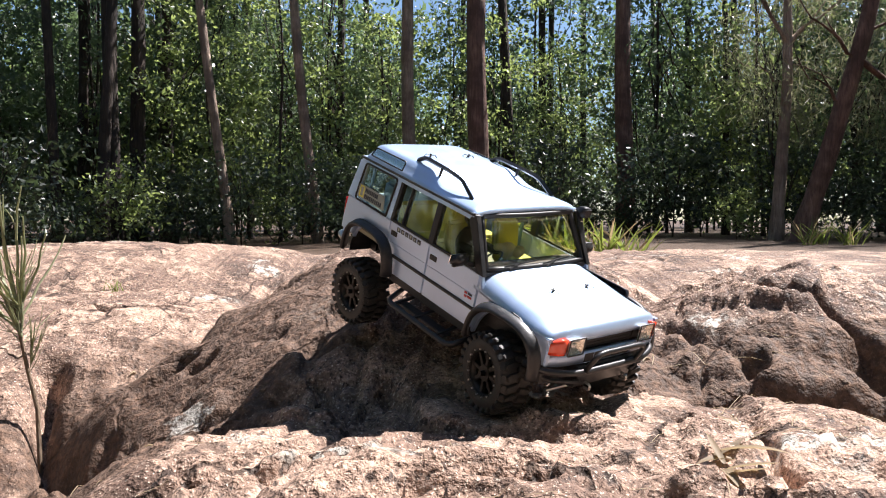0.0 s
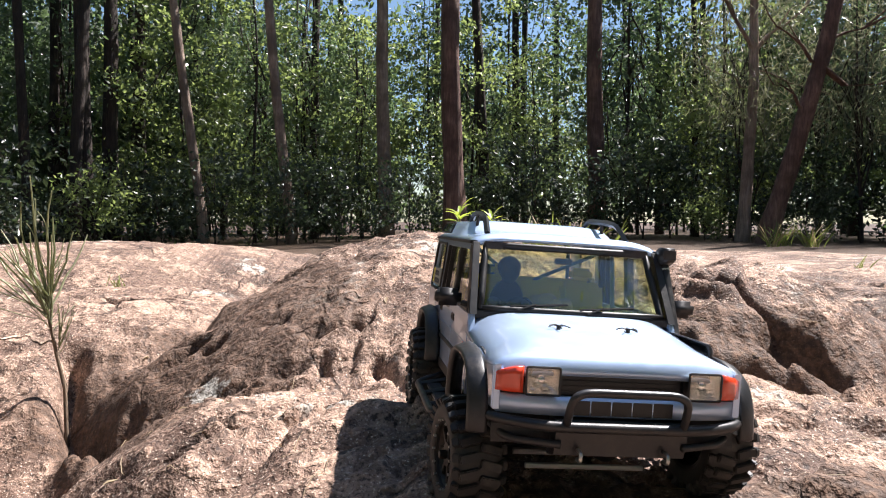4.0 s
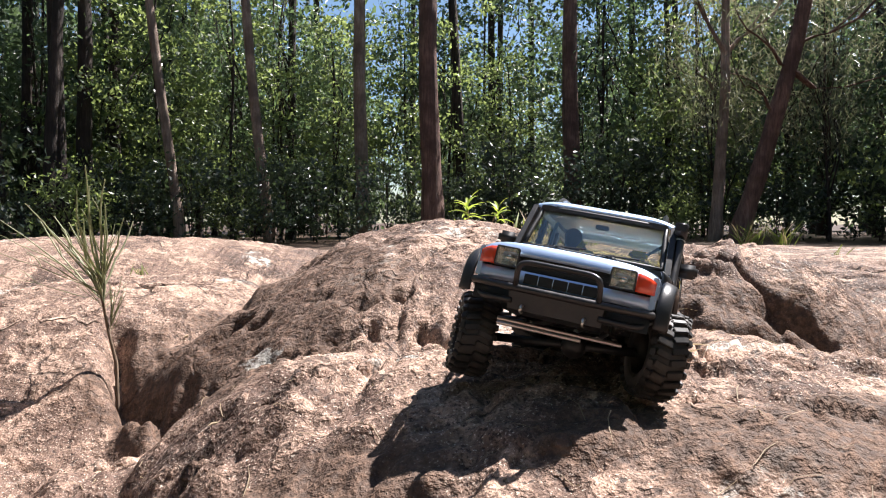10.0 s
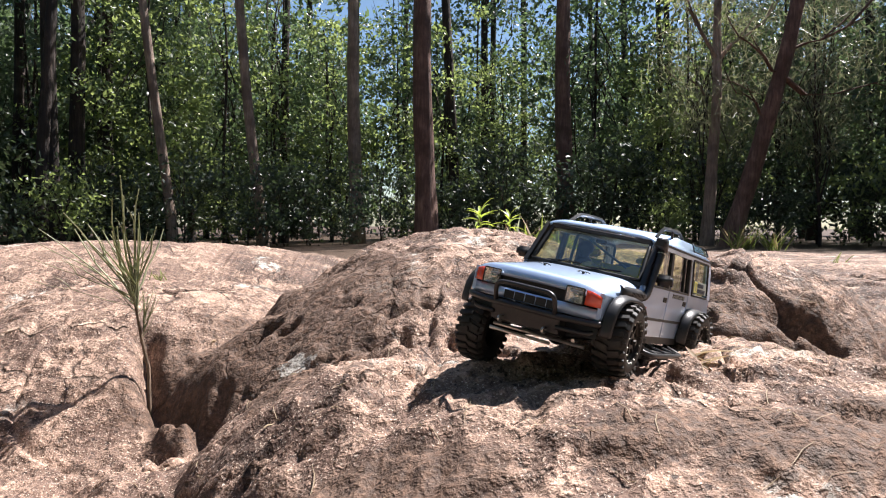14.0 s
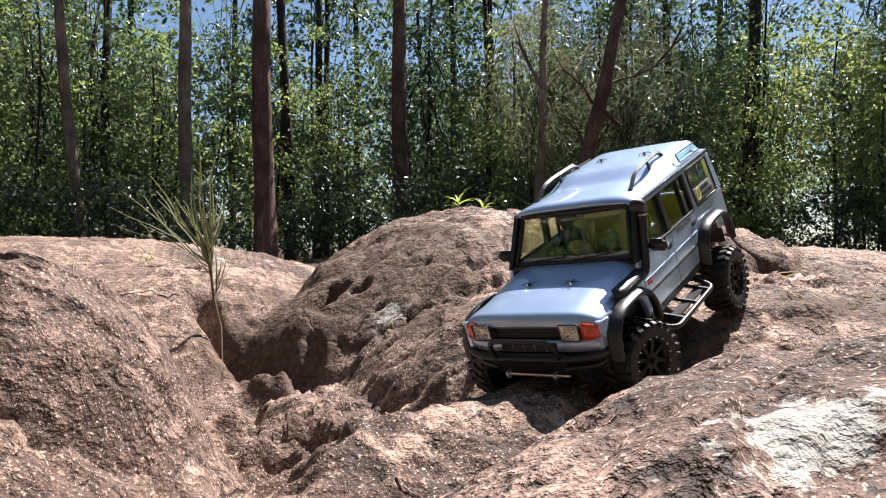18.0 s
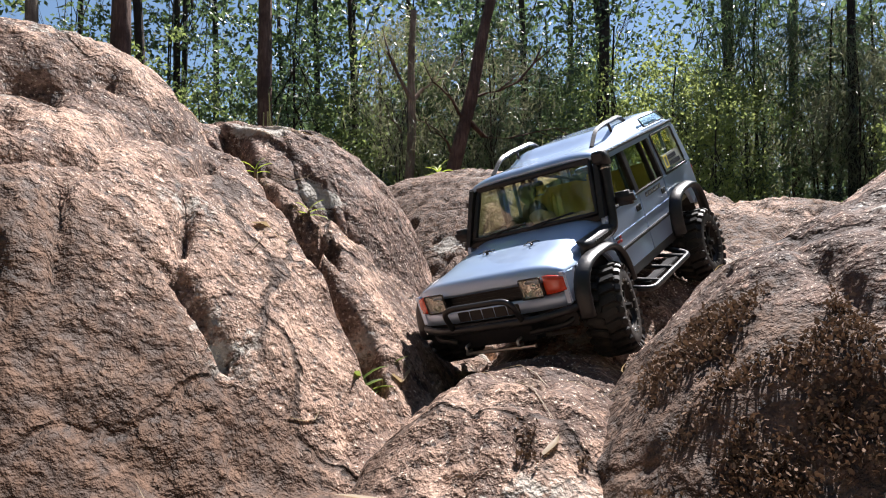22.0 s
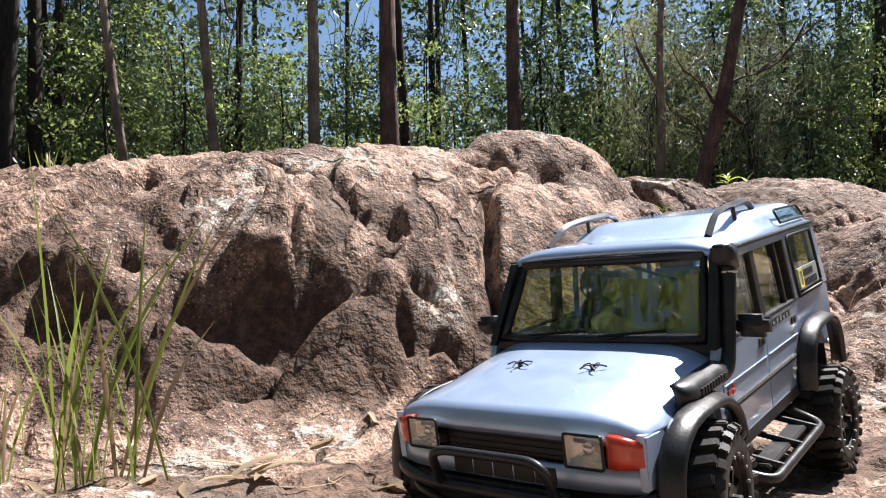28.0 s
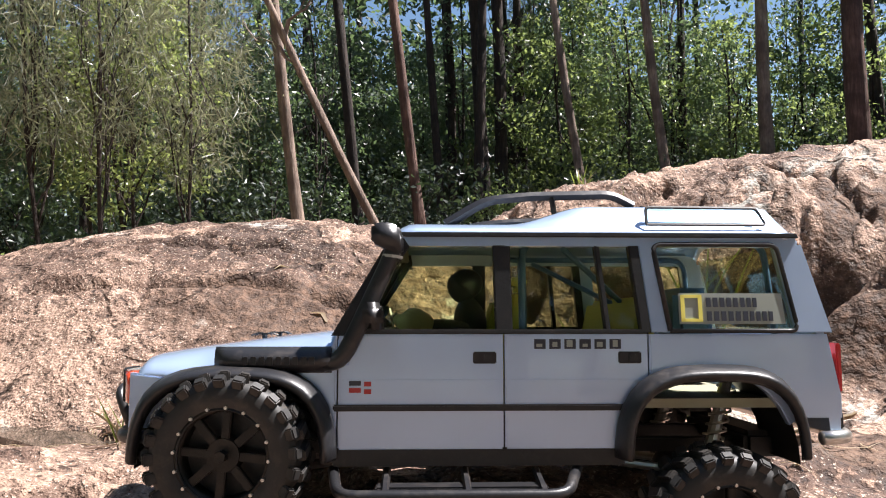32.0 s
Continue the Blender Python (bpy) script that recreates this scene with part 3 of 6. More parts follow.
def hollows(x, y, pits, cracks):
    """Pits, slots and the joints between the great blocks."""
    z = 0.0 * x
    for cx, cy, rx, ry, turn, depth, p in pits:
        c, s = math.cos(radians(turn)), math.sin(radians(turn))
        far = 2 * max(rx, ry)
        w = (np.abs(x - cx) < far) & (np.abs(y - cy) < far)
        if w.any():
            dx, dy = x[w] - cx, y[w] - cy
            dx, dy = dx + 0.012 * value_noise(x[w] * 31, y[w] * 31, 0, 91), dy + 0.012 * value_noise(x[w] * 31, y[w] * 31, 0, 93)
            u, v = (c * dx + s * dy) / rx, (-s * dx + c * dy) / ry
            z[w] -= depth * np.exp(-np.sqrt(u * u + v * v) ** (2 * p))
    for width, depth, lift, line in cracks:
        xs, ys = [p[0] for p in line], [p[1] for p in line]
        w = (x > min(xs) - 0.2) & (x < max(xs) + 0.2) & (y > min(ys) - 0.2) & (y < max(ys) + 0.2)
        if not w.any():
            continue
        px = x[w] + 0.012 * fbm(x[w] * 14, y[w] * 14, 0, 2, 95)
        py = y[w] + 0.012 * fbm(x[w] * 14, y[w] * 14, 0, 2, 97)
        best, side = np.full(px.shape, 9.0), np.zeros(px.shape)
        for (ax, ay), (bx, by) in zip(line, line[1:]):
            ex, ey = bx - ax, by - ay
            t = np.clip(((px - ax) * ex + (py - ay) * ey) / (ex * ex + ey * ey), 0, 1)
            d = np.hypot(px - ax - t * ex, py - ay - t * ey)
            s = np.sign((py - ay) * ex - (px - ax) * ey)
            side = np.where(d < best, s, side)
            best = np.minimum(best, d)
        vary = 0.65 + 0.6 * value_noise(px * 11, py * 11, 0, 99)
        z[w] += -2.1 * depth * vary * np.exp(-(best / (1.35 * width)) ** 1.6) + np.where(side < 0, lift, 0) * np.exp(-(best / 0.07) ** 2)
    return z


def ground_z(x, y):
    x, y = np.asarray(x, float), np.asarray(y, float)
    one = x.ndim == 0
    x, y = np.atleast_1d(x), np.atleast_1d(y)
    z = bedrock(x, y) + relief(x, y) + hollows(x, y, PITS_UPPER + PITS_LOWER + CREVICE, CRACKS_UPPER + CLEFT + CRACKS_LOWER + CRACKS_END + SPLIT)
    return z[0] if one else z


def boulder_z(x, y, args):
    return dome(x, y, *args) + 0.65 * relief(x + 1.8, y - 1.3, 0.08) - 0.004 + 0.006 * fbm(x * 6, y * 6, 1.5, 3, 81) + hollows(x, y, CREVICE + SADDLE, SPLIT)


def support_z(x, y):
    """The top of whatever rock lies there."""
    z = ground_z(x, y)
    for k, args in BOULDERS:
        z = np.maximum(z, boulder_z(x, y, args))
    return z


def axis(lo, hi, step, far):
    def grow(start, sign):
        out, s, a = [], step, start
        while abs(a) < far:
            s *= 1.10
            a += sign * s
            out.append(a)
        return out
    return np.array(grow(lo, -1)[::-1] + list(np.arange(lo, hi, step)) + grow(hi, 1))


def mesh_from(name, verts, faces, mat, smooth=True):
    me = bpy.data.meshes.new(name)
    me.vertices.add(len(verts))
    me.vertices.foreach_set("co", np.asarray(verts, np.float32).ravel())
    faces = np.asarray(faces, np.int32)
    k = faces.shape[1]
    me.loops.add(faces.size)
    me.loops.foreach_set("vertex_index", faces.ravel())
    me.polygons.add(len(faces))
    me.polygons.foreach_set("loop_start", np.arange(0, faces.size, k, dtype=np.int32))
    me.polygons.foreach_set("use_smooth", np.full(len(faces), smooth))
    me.update(calc_edges=True)
    me.validate()
    for m in mat if isinstance(mat, (list, tuple)) else (mat,):
        me.materials.append(m)
    return me


def grid_faces(rows, cols, wrap=False):
    idx = np.arange(rows * cols).reshape(rows, cols)
    if wrap:
        idx = np.concatenate([idx, idx[:, :1]], 1)
    return np.stack([idx[:-1, :-1], idx[:-1, 1:], idx[1:, 1:], idx[1:, :-1]], -1).reshape(-1, 4)


gx, gy = axis(-2.95, 1.25, 0.0062, 400), axis(-0.9, 2.05, 0.0062, 400)
GX, GY = np.meshgrid(gx, gy)
GZ = ground_z(GX, GY)
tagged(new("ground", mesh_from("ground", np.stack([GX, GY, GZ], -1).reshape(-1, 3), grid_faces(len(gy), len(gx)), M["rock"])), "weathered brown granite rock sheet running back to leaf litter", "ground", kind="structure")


def boulder(args, label, seed):
    """A separate block: a dome carried down past the ground, roughened along its own slope."""
    cx, cy, rx, ry, turn, low, top, p = args
    rr = np.concatenate([np.linspace(0, 0.6, 60), np.linspace(0.6, 1.30, 130)[1:]])
    th = np.linspace(0, 2 * np.pi, 560, endpoint=False)
    T, Rr = np.meshgrid(th, rr)
    wob = 1 + 0.06 * fbm(np.cos(T) * 1.7 + seed, np.sin(T) * 1.7, 0, 3, seed)
    u, v = Rr * np.cos(T) * rx * wob, Rr * np.sin(T) * ry * wob
    c, s = math.cos(radians(turn)), math.sin(radians(turn))
    x, y = cx + c * u - s * v, cy + s * u + c * v
    z = boulder_z(x, y, args)
    rough = 0.007 * fbm(x * 9, y * 9, z * 9, 3, seed + 4) + 0.0025 * fbm(x * 40, y * 40, z * 40, 2, seed + 9)
    x, y = x + rough * np.cos(T), y + rough * np.sin(T)
    me = mesh_from("boulder", np.stack([x, y, z], -1).reshape(-1, 3), grid_faces(len(rr), len(th), True)[:, ::-1], M["boulder_rock"])
    tagged(new("boulder", me), label, "boulder")


boulder(BOULDERS[0][1], "pinkish brown granite boulder leaning beside a dark crevice", 3)
boulder(BOULDERS[1][1], "low brown boulder with dark mossy flank beside the gully", 8)


# ---- the model off-roader: x forward, y to its left, z up ----
def part(name, bm, mat, parent=None, label="", smooth=False, at=None):
    me = bpy.data.meshes.new(name)
    bmesh.ops.recalc_face_normals(bm, faces=bm.faces[:])
    bm.to_mesh(me)
    bm.free()
    if smooth:
        me.polygons.foreach_set("use_smooth", [True] * len(me.polygons))
    for m in mat if isinstance(mat, (list, tuple)) else (mat,):
        me.materials.append(m)
    ob = new(name, me)
    ob.parent = parent
    if name.endswith(("glass", "windscreen")) and "mirror" not in name:
        ob.visible_shadow = False
    if at is not None:
        ob.matrix_basis = at
    if label:
        ob["label"] = label
    return ob


def empty(name, m=None):
    ob = new(name)
    ob.empty_display_size = 0.05
    if m is not None:
        ob.matrix_basis = m
    return ob


def add_box(bm, x0, x1, y0, y1, z0, z1, bevel=0.0, m=None):
    geo = bmesh.ops.create_cube(bm, size=1, matrix=Matrix.Translation(((x0 + x1) / 2, (y0 + y1) / 2, (z0 + z1) / 2)) @ Matrix.Diagonal((abs(x1 - x0), abs(y1 - y0), abs(z1 - z0), 1)))
    vs = geo["verts"]
    if bevel:
        es = list({e for v in vs for e in v.link_edges})
        out = bmesh.ops.bevel(bm, geom=es, offset=bevel, segments=2, affect="EDGES", clamp_overlap=True)
        vs = list({v for f in out["faces"] for v in f.verts} | {v for v in vs if v.is_valid})
    if m is not None:
        bmesh.ops.transform(bm, matrix=m, verts=[v for v in vs if v.is_valid])
    return bm


def boxed(x0, x1, y0, y1, z0, z1, bevel=0.0015):
    return add_box(bmesh.new(), x0, x1, y0, y1, z0, z1, bevel)


def prism(outline, lift, y_of, thick, bevel=0.0):
    """A plate: an outline in x and z, laid at y_of(z) and given a thickness towards the inside."""
    bm = bmesh.new()
    s = lift
    a = [bm.verts.new((x, s * y_of(z), z)) for x, z in outline]
    b = [bm.verts.new((x, s * (y_of(z) - thick), z)) for x, z in outline]
    bm.faces.new(a)
    bm.faces.new(b[::-1])
    n = len(a)
    for i in range(n):
        bm.faces.new((a[i], b[i], b[(i + 1) % n], a[(i + 1) % n]))
    if bevel:
        bm.normal_update()
        top = [e for e in bm.edges if all(v in a for v in e.verts)]
        bmesh.ops.bevel(bm, geom=top, offset=bevel, segments=2, affect="EDGES", clamp_overlap=True)
    return bm


def tube(path, r, seg=8, bm=None):
    bm = bm or bmesh.new()
    pts = [Vector(p) for p in path]
    rings = []
    up = Vector((0, 0, 1))
    for i, p in enumerate(pts):
        d = (pts[min(i + 1, len(pts) - 1)] - pts[max(i - 1, 0)]).normalized()
        side = d.cross(up)
        if side.length < 0.05:
            side = d.cross(Vector((0, 1, 0)))
        side.normalize()
        top = side.cross(d)
        rr = r[i] if isinstance(r, (list, tuple)) else r
        rings.append([bm.verts.new(p + rr * (math.cos(a) * side + math.sin(a) * top)) for a in (2 * math.pi * k / seg for k in range(seg))])
    for a, b in zip(rings, rings[1:]):
        for k in range(seg):
            bm.faces.new((a[k], a[(k + 1) % seg], b[(k + 1) % seg], b[k]))
    bm.faces.new(rings[0][::-1])
    bm.faces.new(rings[-1])
    return bm


def bend(path, r=0.01, steps=4):
    """A polyline with its corners rounded."""
    pts = [Vector(p) for p in path]
    out = [pts[0]]
    for a, b, c in zip(pts, pts[1:], pts[2:]):
        p = b + (a - b).normalized() * min(r, (a - b).length * 0.45)
        q = b + (c - b).normalized() * min(r, (c - b).length * 0.45)
        for k in range(steps + 1):
            t = k / steps
            out.append((1 - t) ** 2 * p + 2 * t * (1 - t) * b + t * t * q)
    return out + [pts[-1]]


def sheet(nu, nv, fn, thick=None, bm=None):
    """A surface from fn(u, v) with u, v from 0 to 1, closed below by a copy moved by thick."""
    bm = bm or bmesh.new()
    top = [[bm.verts.new(fn(i / nu, j / nv)) for j in range(nv + 1)] for i in range(nu + 1)]
    for i in range(nu):
        for j in range(nv):
            bm.faces.new((top[i][j], top[i + 1][j], top[i + 1][j + 1], top[i][j + 1]))
    if thick is not None:
        t = Vector(thick)
        low = [[bm.verts.new(v.co + t) for v in row] for row in top]
        for i in range(nu):
            for j in range(nv):
                bm.faces.new((low[i][j], low[i][j + 1], low[i + 1][j + 1], low[i + 1][j]))
        rim = [(top[i][0], low[i][0]) for i in range(nu + 1)] + [(top[nu][j], low[nu][j]) for j in range(1, nv + 1)]
        rim += [(top[i][nv], low[i][nv]) for i in range(nu - 1, -1, -1)] + [(top[0][j], low[0][j]) for j in range(nv - 1, 0, -1)]
        for (a, b), (c, d) in zip(rim, rim[1:] + rim[:1]):
            bm.faces.new((a, b, d, c))
    return bm


def arc(cx, cz, r, a0, a1, n):
    return [(cx + r * math.cos(radians(a0 + (a1 - a0) * k / n)), cz + r * math.sin(radians(a0 + (a1 - a0) * k / n))) for k in range(n + 1)]


R_TYRE, HUB_X, HUB_Y, HUB_Z = 0.050, (0.156, -0.150), 0.106, 0.034
SILL, WAIST, GUTTER = 0.054, 0.131, 0.197


def side_y(z):
    return 0.1 - 0.0 * z if z < WAIST else 0.1 - (z - WAIST) * 0.09


def lathe(profile, seg, bm=None):
    """Turned about the y axis: profile of (radius, y)."""
    bm = bm or bmesh.new()
    rings = [[bm.verts.new((r * math.cos(2 * math.pi * k / seg), y, r * math.sin(2 * math.pi * k / seg))) for k in range(seg)] for r, y in profile]
    for a, b in zip(rings, rings[1:]):
        for k in range(seg):
            bm.faces.new((a[k], a[(k + 1) % seg], b[(k + 1) % seg], b[k]))
    return bm


def make_wheel():
    wheel = empty("wheel")
    R = R_TYRE
    bm = lathe([(0.027, 0.018), (0.031, 0.0205), (0.040, 0.0205), (0.0445, 0.0175), (0.0462, 0.010), (0.0466, 0), (0.0462, -0.010), (0.0445, -0.0175), (0.040, -0.0205), (0.031, -0.0205), (0.027, -0.018), (0.027, 0.018)], 48)
    part("tyre", bm, M["rubber"], wheel, "dusty black rubber tyre", True)
    lugs = 24
    kinds = {}
    for side in (-1, 1):
        kinds[side] = (add_box(bmesh.new(), -0.004, 0.0040, -0.0085, 0.0085, -0.0034, 0.0034, 0.0009, pose(0.0462, side * 0.0085, 0, 14 * side, 0, 0)),
                       add_box(bmesh.new(), -0.005, 0.0042, -0.0035, 0.0028, -0.0036, 0.0036, 0.0009, pose(0.0435, side * 0.0185, 0, 0, 0, side * 28)))
    for side in (-1, 1):
        for bm in kinds[side]:
            lug = part("tread_block", bm, M["rubber"], wheel)
            for k in range(lugs):
                a = 2 * math.pi * (k + (0.5 if side > 0 else 0)) / lugs
                o = lug if k == 0 else new("tread_block", lug.data)
                o.parent = wheel
                o.matrix_basis = Matrix.Rotation(-a, 4, "Y")
    bm = lathe([(0.0275, 0.0195), (0.0305, 0.0185), (0.0305, 0.0165), (0.0262, 0.0155), (0.0255, 0.004), (0.0255, -0.018), (0.0275, -0.0185)], 40)
    part("rim", bm, M["rim"], wheel, "dark metal rim", True)
    bm = bmesh.new()
    for k in range(8):
        add_box(bm, 0.007, 0.0262, 0.0100, 0.0150, -0.0026, 0.0026, 0.0006, Matrix.Rotation(2 * math.pi * k / 8, 4, "Y"))
    bmesh.ops.create_cone(bm, segments=24, radius1=0.0115, radius2=0.010, depth=0.008, cap_ends=True, matrix=pose(0, 0.012, 0, -90))
    bmesh.ops.create_cone(bm, segments=6, radius1=0.004, radius2=0.0035, depth=0.008, cap_ends=True, matrix=pose(0, 0.018, 0, -90))
    part("spoke_star", bm, M["rim"], wheel)
    bm = bmesh.new()
    for k in range(16):
        a = 2 * math.pi * k / 16
        bmesh.ops.create_cone(bm, segments=6, radius1=0.0013, radius2=0.0011, depth=0.0022, cap_ends=True, matrix=pose(0.0288 * math.cos(a), 0.0198, 0.0288 * math.sin(a), -90))
    part("bolt_ring", bm, M["steel"], wheel, "ring of small bright bolts")
    bm = lathe([(0.001, 0.004), (0.0256, 0.004), (0.0256, 0.002), (0.001, 0.002)], 24)
    part("brake_disc", bm, M["black"], wheel)
    return wheel


def build_car():
    car = tagged(empty("toy_car"), "silver-blue toy off-road car with black trim and knobbly tyres", "toy car")
    paint, black, trim = M["paint"], M["black"], M["trim"]
    xf, xr = HUB_X
    for s in (1, -1):
        # panels below the windows, with the arches cut out
        zt, zb, strip = WAIST - 0.001, SILL, 0.083
        front = [(0.222, 0.1060), (0.222, 0.072)] + [(xf + 0.061, 0.072)] + arc(xf, 0.046, 0.060, 25, 155, 10) + [(xf - 0.06, zb), (0.092, zb), (0.092, zt), (0.10, 0.1130), (0.181, 0.1028), (0.205, 0.1040)]
        part("front_wing", prism(front, s, side_y, 0.006, 0.0012), paint, car)
        for x0, x1, nm in ((0.091, -0.0145, "front_door"), (-0.0155, -0.1085, "rear_door")):
            cut = [(x0, zb), (x0, zt), (x1, zt), (x1, zb)]
            if nm == "rear_door":
                cut = [(x0, zb), (x0, zt), (x1, zt), (x1, 0.098)] + [(-0.098, 0.087), (-0.086, zb)]
            door = part(nm, prism(cut, s, side_y, 0.006, 0.0010), paint, car)
            hx = x1 + 0.012
            h = part("door_handle", boxed(hx - 0.0075, hx + 0.0075, s * 0.0995, s * 0.1010, 0.1112, 0.1188, 0.0006), black, door)
            bm = boxed(hx - 0.005, hx + 0.001, s * 0.1009, s * 0.1018, 0.1130, 0.1170, 0.0005)
            part("handle_flap", bm, trim, door)
            part("crease", boxed(x0 - 0.002, x1 + 0.002, s * 0.0996, s * 0.1007, 0.1000, 0.1012, 0.0003), paint, door)
        rear = [(-0.1095, zt), (-0.236, zt), (-0.245, 0.09), (-0.245, 0.076), (xr - 0.062, 0.076)] + arc(xr, 0.046, 0.060, 155, 30, 10)[0:] + [(-0.1095, 0.098)]
        part("rear_wing", prism(rear, s, side_y, 0.006, 0.0010), paint, car)
        part("side_strip", boxed(0.094, -0.094, s * 0.0985, s * 0.1025, 0.0815, 0.0855, 0.0008), black, car, "black rubbing strip")
        part("lower_band", boxed(0.094, -0.092, s * 0.0955, s * 0.1008, SILL - 0.007, SILL + 0.0045, 0.001), black, car)
        # flares
        for cx, nm in ((xf, "front_flare"), (xr, "rear_flare")):
            def flare(u, v, cx=cx):
                a = radians(6 + 168 * u)
                n = 3.0
                k = (abs(math.cos(a)) ** n + abs(math.sin(a)) ** n) ** (-1 / n)
                grow = 1.0 + 0.17 * (1 - v)
                out = 0.0990 + 0.0185 * math.sin(math.pi * min(1, 0.10 + v * 0.60))
                return Vector((cx + 0.0555 * grow * k * math.cos(a), s * out, 0.047 + 0.0545 * grow * k * math.sin(a)))
            bm = sheet(24, 5, flare, (0, -s * 0.003, -0.0015))
            part(nm, bm, trim, car, "matt black wheel-arch flare", True)
            part("inner_arch", sheet(16, 2, lambda u, v, cx=cx: Vector((cx + 0.062 * math.cos(math.pi * u), s * (0.098 - 0.055 * v), 0.046 + 0.061 * math.sin(math.pi * u))), (0, 0, 0.002)), black, car)
        # window pillars and frames
        for nm, mat, pts in (
            ("a_pillar", black, [(0.096, WAIST - 0.002), (0.083, WAIST - 0.002), (0.0335, GUTTER - 0.008), (0.0335, GUTTER), (0.045, GUTTER - 0.002)]),
            ("b_pillar", black, [(-0.010, WAIST), (-0.021, WAIST), (-0.0215, GUTTER - 0.009), (-0.012, GUTTER - 0.009)]),
            ("window_divider", black, [(-0.0815, WAIST), (-0.085, WAIST), (-0.079, GUTTER - 0.009), (-0.076, GUTTER - 0.009)]),
            ("c_pillar", black, [(-0.1045, WAIST), (-0.111, WAIST), (-0.105, GUTTER - 0.009), (-0.0985, GUTTER - 0.009)]),
            ("quarter_pillar", paint, [(-0.111, WAIST), (-0.1235, WAIST), (-0.1145, GUTTER - 0.008), (-0.105, GUTTER - 0.008)]),
            ("tail_pillar", paint, [(-0.2125, WAIST), (-0.240, WAIST), (-0.222, GUTTER - 0.008), (-0.2005, GUTTER - 0.008)]),
            ("header", paint, [(0.036, GUTTER - 0.0095), (-0.219, GUTTER - 0.0095), (-0.217, GUTTER), (0.040, GUTTER)]),
            ("gutter", black, [(0.042, GUTTER - 0.0035), (-0.219, GUTTER - 0.0035), (-0.218, GUTTER - 0.0005), (0.041, GUTTER - 0.0005)]),
            ("waist_rubber", black, [(0.086, WAIST - 0.001), (-0.109, WAIST - 0.001), (-0.109, WAIST + 0.0022), (0.084, WAIST + 0.0022)]),
        ):
            lift = (lambda z: side_y(z) + 0.0022) if nm in ("gutter",) else ((lambda z: side_y(z) + 0.0008) if nm in ("waist_rubber", "c_pillar") else side_y)
            part(nm, prism(pts, s, lift, 0.007 if nm not in ("waist_rubber",) else 0.003, 0.0006), mat, car)
        inset = lambda z: side_y(z) - 0.0025
        part("front_door_glass", prism([(0.083, WAIST + 0.001), (-0.011, WAIST + 0.001), (-0.013, GUTTER - 0.009), (0.037, GUTTER - 0.009)], s, inset, 0.001), M["glass"], car)
        part("rear_door_glass", prism([(-0.021, WAIST + 0.001), (-0.106, WAIST + 0.001), (-0.101, GUTTER - 0.009), (-0.0215, GUTTER - 0.009)], s, inset, 0.001), M["glass"], car)
        q = [(-0.1235, WAIST + 0.001), (-0.2135, WAIST + 0.001), (-0.2015, GUTTER - 0.008), (-0.1145, GUTTER - 0.008)]
        part("quarter_glass", prism(q, s, inset, 0.001), M["glass"], car)
        ring = [Vector((x, s * (side_y(z) + 0.0004), z)) for x, z in q]
        part("quarter_rubber", tube(bend(ring + [ring[0]], 0.006), 0.0017, 6), black, car, smooth=True)
        # sign on the quarter window: a yellow frame with two rows of dark bars on a pale plate
        sy = lambda z: side_y(z) + 0.0008
        x0 = -0.128 if s > 0 else -0.206
        plate = [(x0 - 0.002, 0.1365), (x0 - 0.076 if s > 0 else x0 + 0.074, 0.1365), (x0 - 0.074 if s > 0 else x0 + 0.07, 0.1565), (x0 - 0.002, 0.1565)]
        sticker = part("window_sticker", prism(plate, s, sy, 0.0012), M["sticker"], car, "pale window sticker with yellow frame and dark bars")
        d = -1 if s > 0 else 1
        for a, b, c, e in ((0.003, 0.017, 0.1380, 0.1400), (0.003, 0.017, 0.1535, 0.1555), (0.003, 0.0055, 0.1380, 0.1555), (0.0145, 0.017, 0.1380, 0.1555)):
            part("yellow_bar", prism([(x0 + d * a, c), (x0 + d * b, c), (x0 + d * b, e), (x0 + d * a, e)], s, lambda z: sy(z) + 0.0006, 0.0006), M["yellow_paint"], sticker)
        for z0, w in ((0.1475, 0.036), (0.1385, 0.048)):
            n = 8 if w < 0.04 else 10
            for k in range(n):
                a = x0 + d * (0.020 + w * k / n)
                part("dark_bar", prism([(a, z0), (a + d * w / n * 0.66, z0), (a + d * w / n * 0.66, z0 + 0.0062), (a, z0 + 0.0062)], s, lambda z: sy(z) + 0.0005, 0.0005), M["ink"], sticker)
        # small badges on the doors and wing
        for k in range(6):
            a = -0.0345 - 0.0098 * k
            b = part("badge", boxed(a, a - 0.0074, s * 0.0998, s * 0.1004, 0.1205, 0.1268, 0.0), M["ink"], car)
            part("picture_mark", boxed(a - 0.0014 - 0.0006 * (k % 2), a - 0.0052, s * 0.1003, s * 0.1007, 0.1218, 0.1238 + 0.0012 * (k % 3), 0.0), M["sticker"], b)
        for a, z, w, mat in ((0.084, 0.0975, 0.0075, M["ink"]), (0.0745, 0.0970, 0.0045, M["red"]), (0.084, 0.0930, 0.0075, M["red"]), (0.0745, 0.0922, 0.0045, M["red"])):
            part("wing_mark", boxed(a, a - w, s * 0.0996, s * 0.1008, z, z + 0.0030, 0.0), mat, car)
        # lamps
        part("indicator", sheet(3, 3, lambda u, v: Vector((0.2315 - 0.0095 * u ** 2 - 0.0005, s * (0.0785 + 0.0200 * u), 0.0868 + (0.0195 - 0.0060 * u * u) * v)), (-0.008, -s * 0.002, 0)), M["orange"], car, "orange-red indicator lens", True)
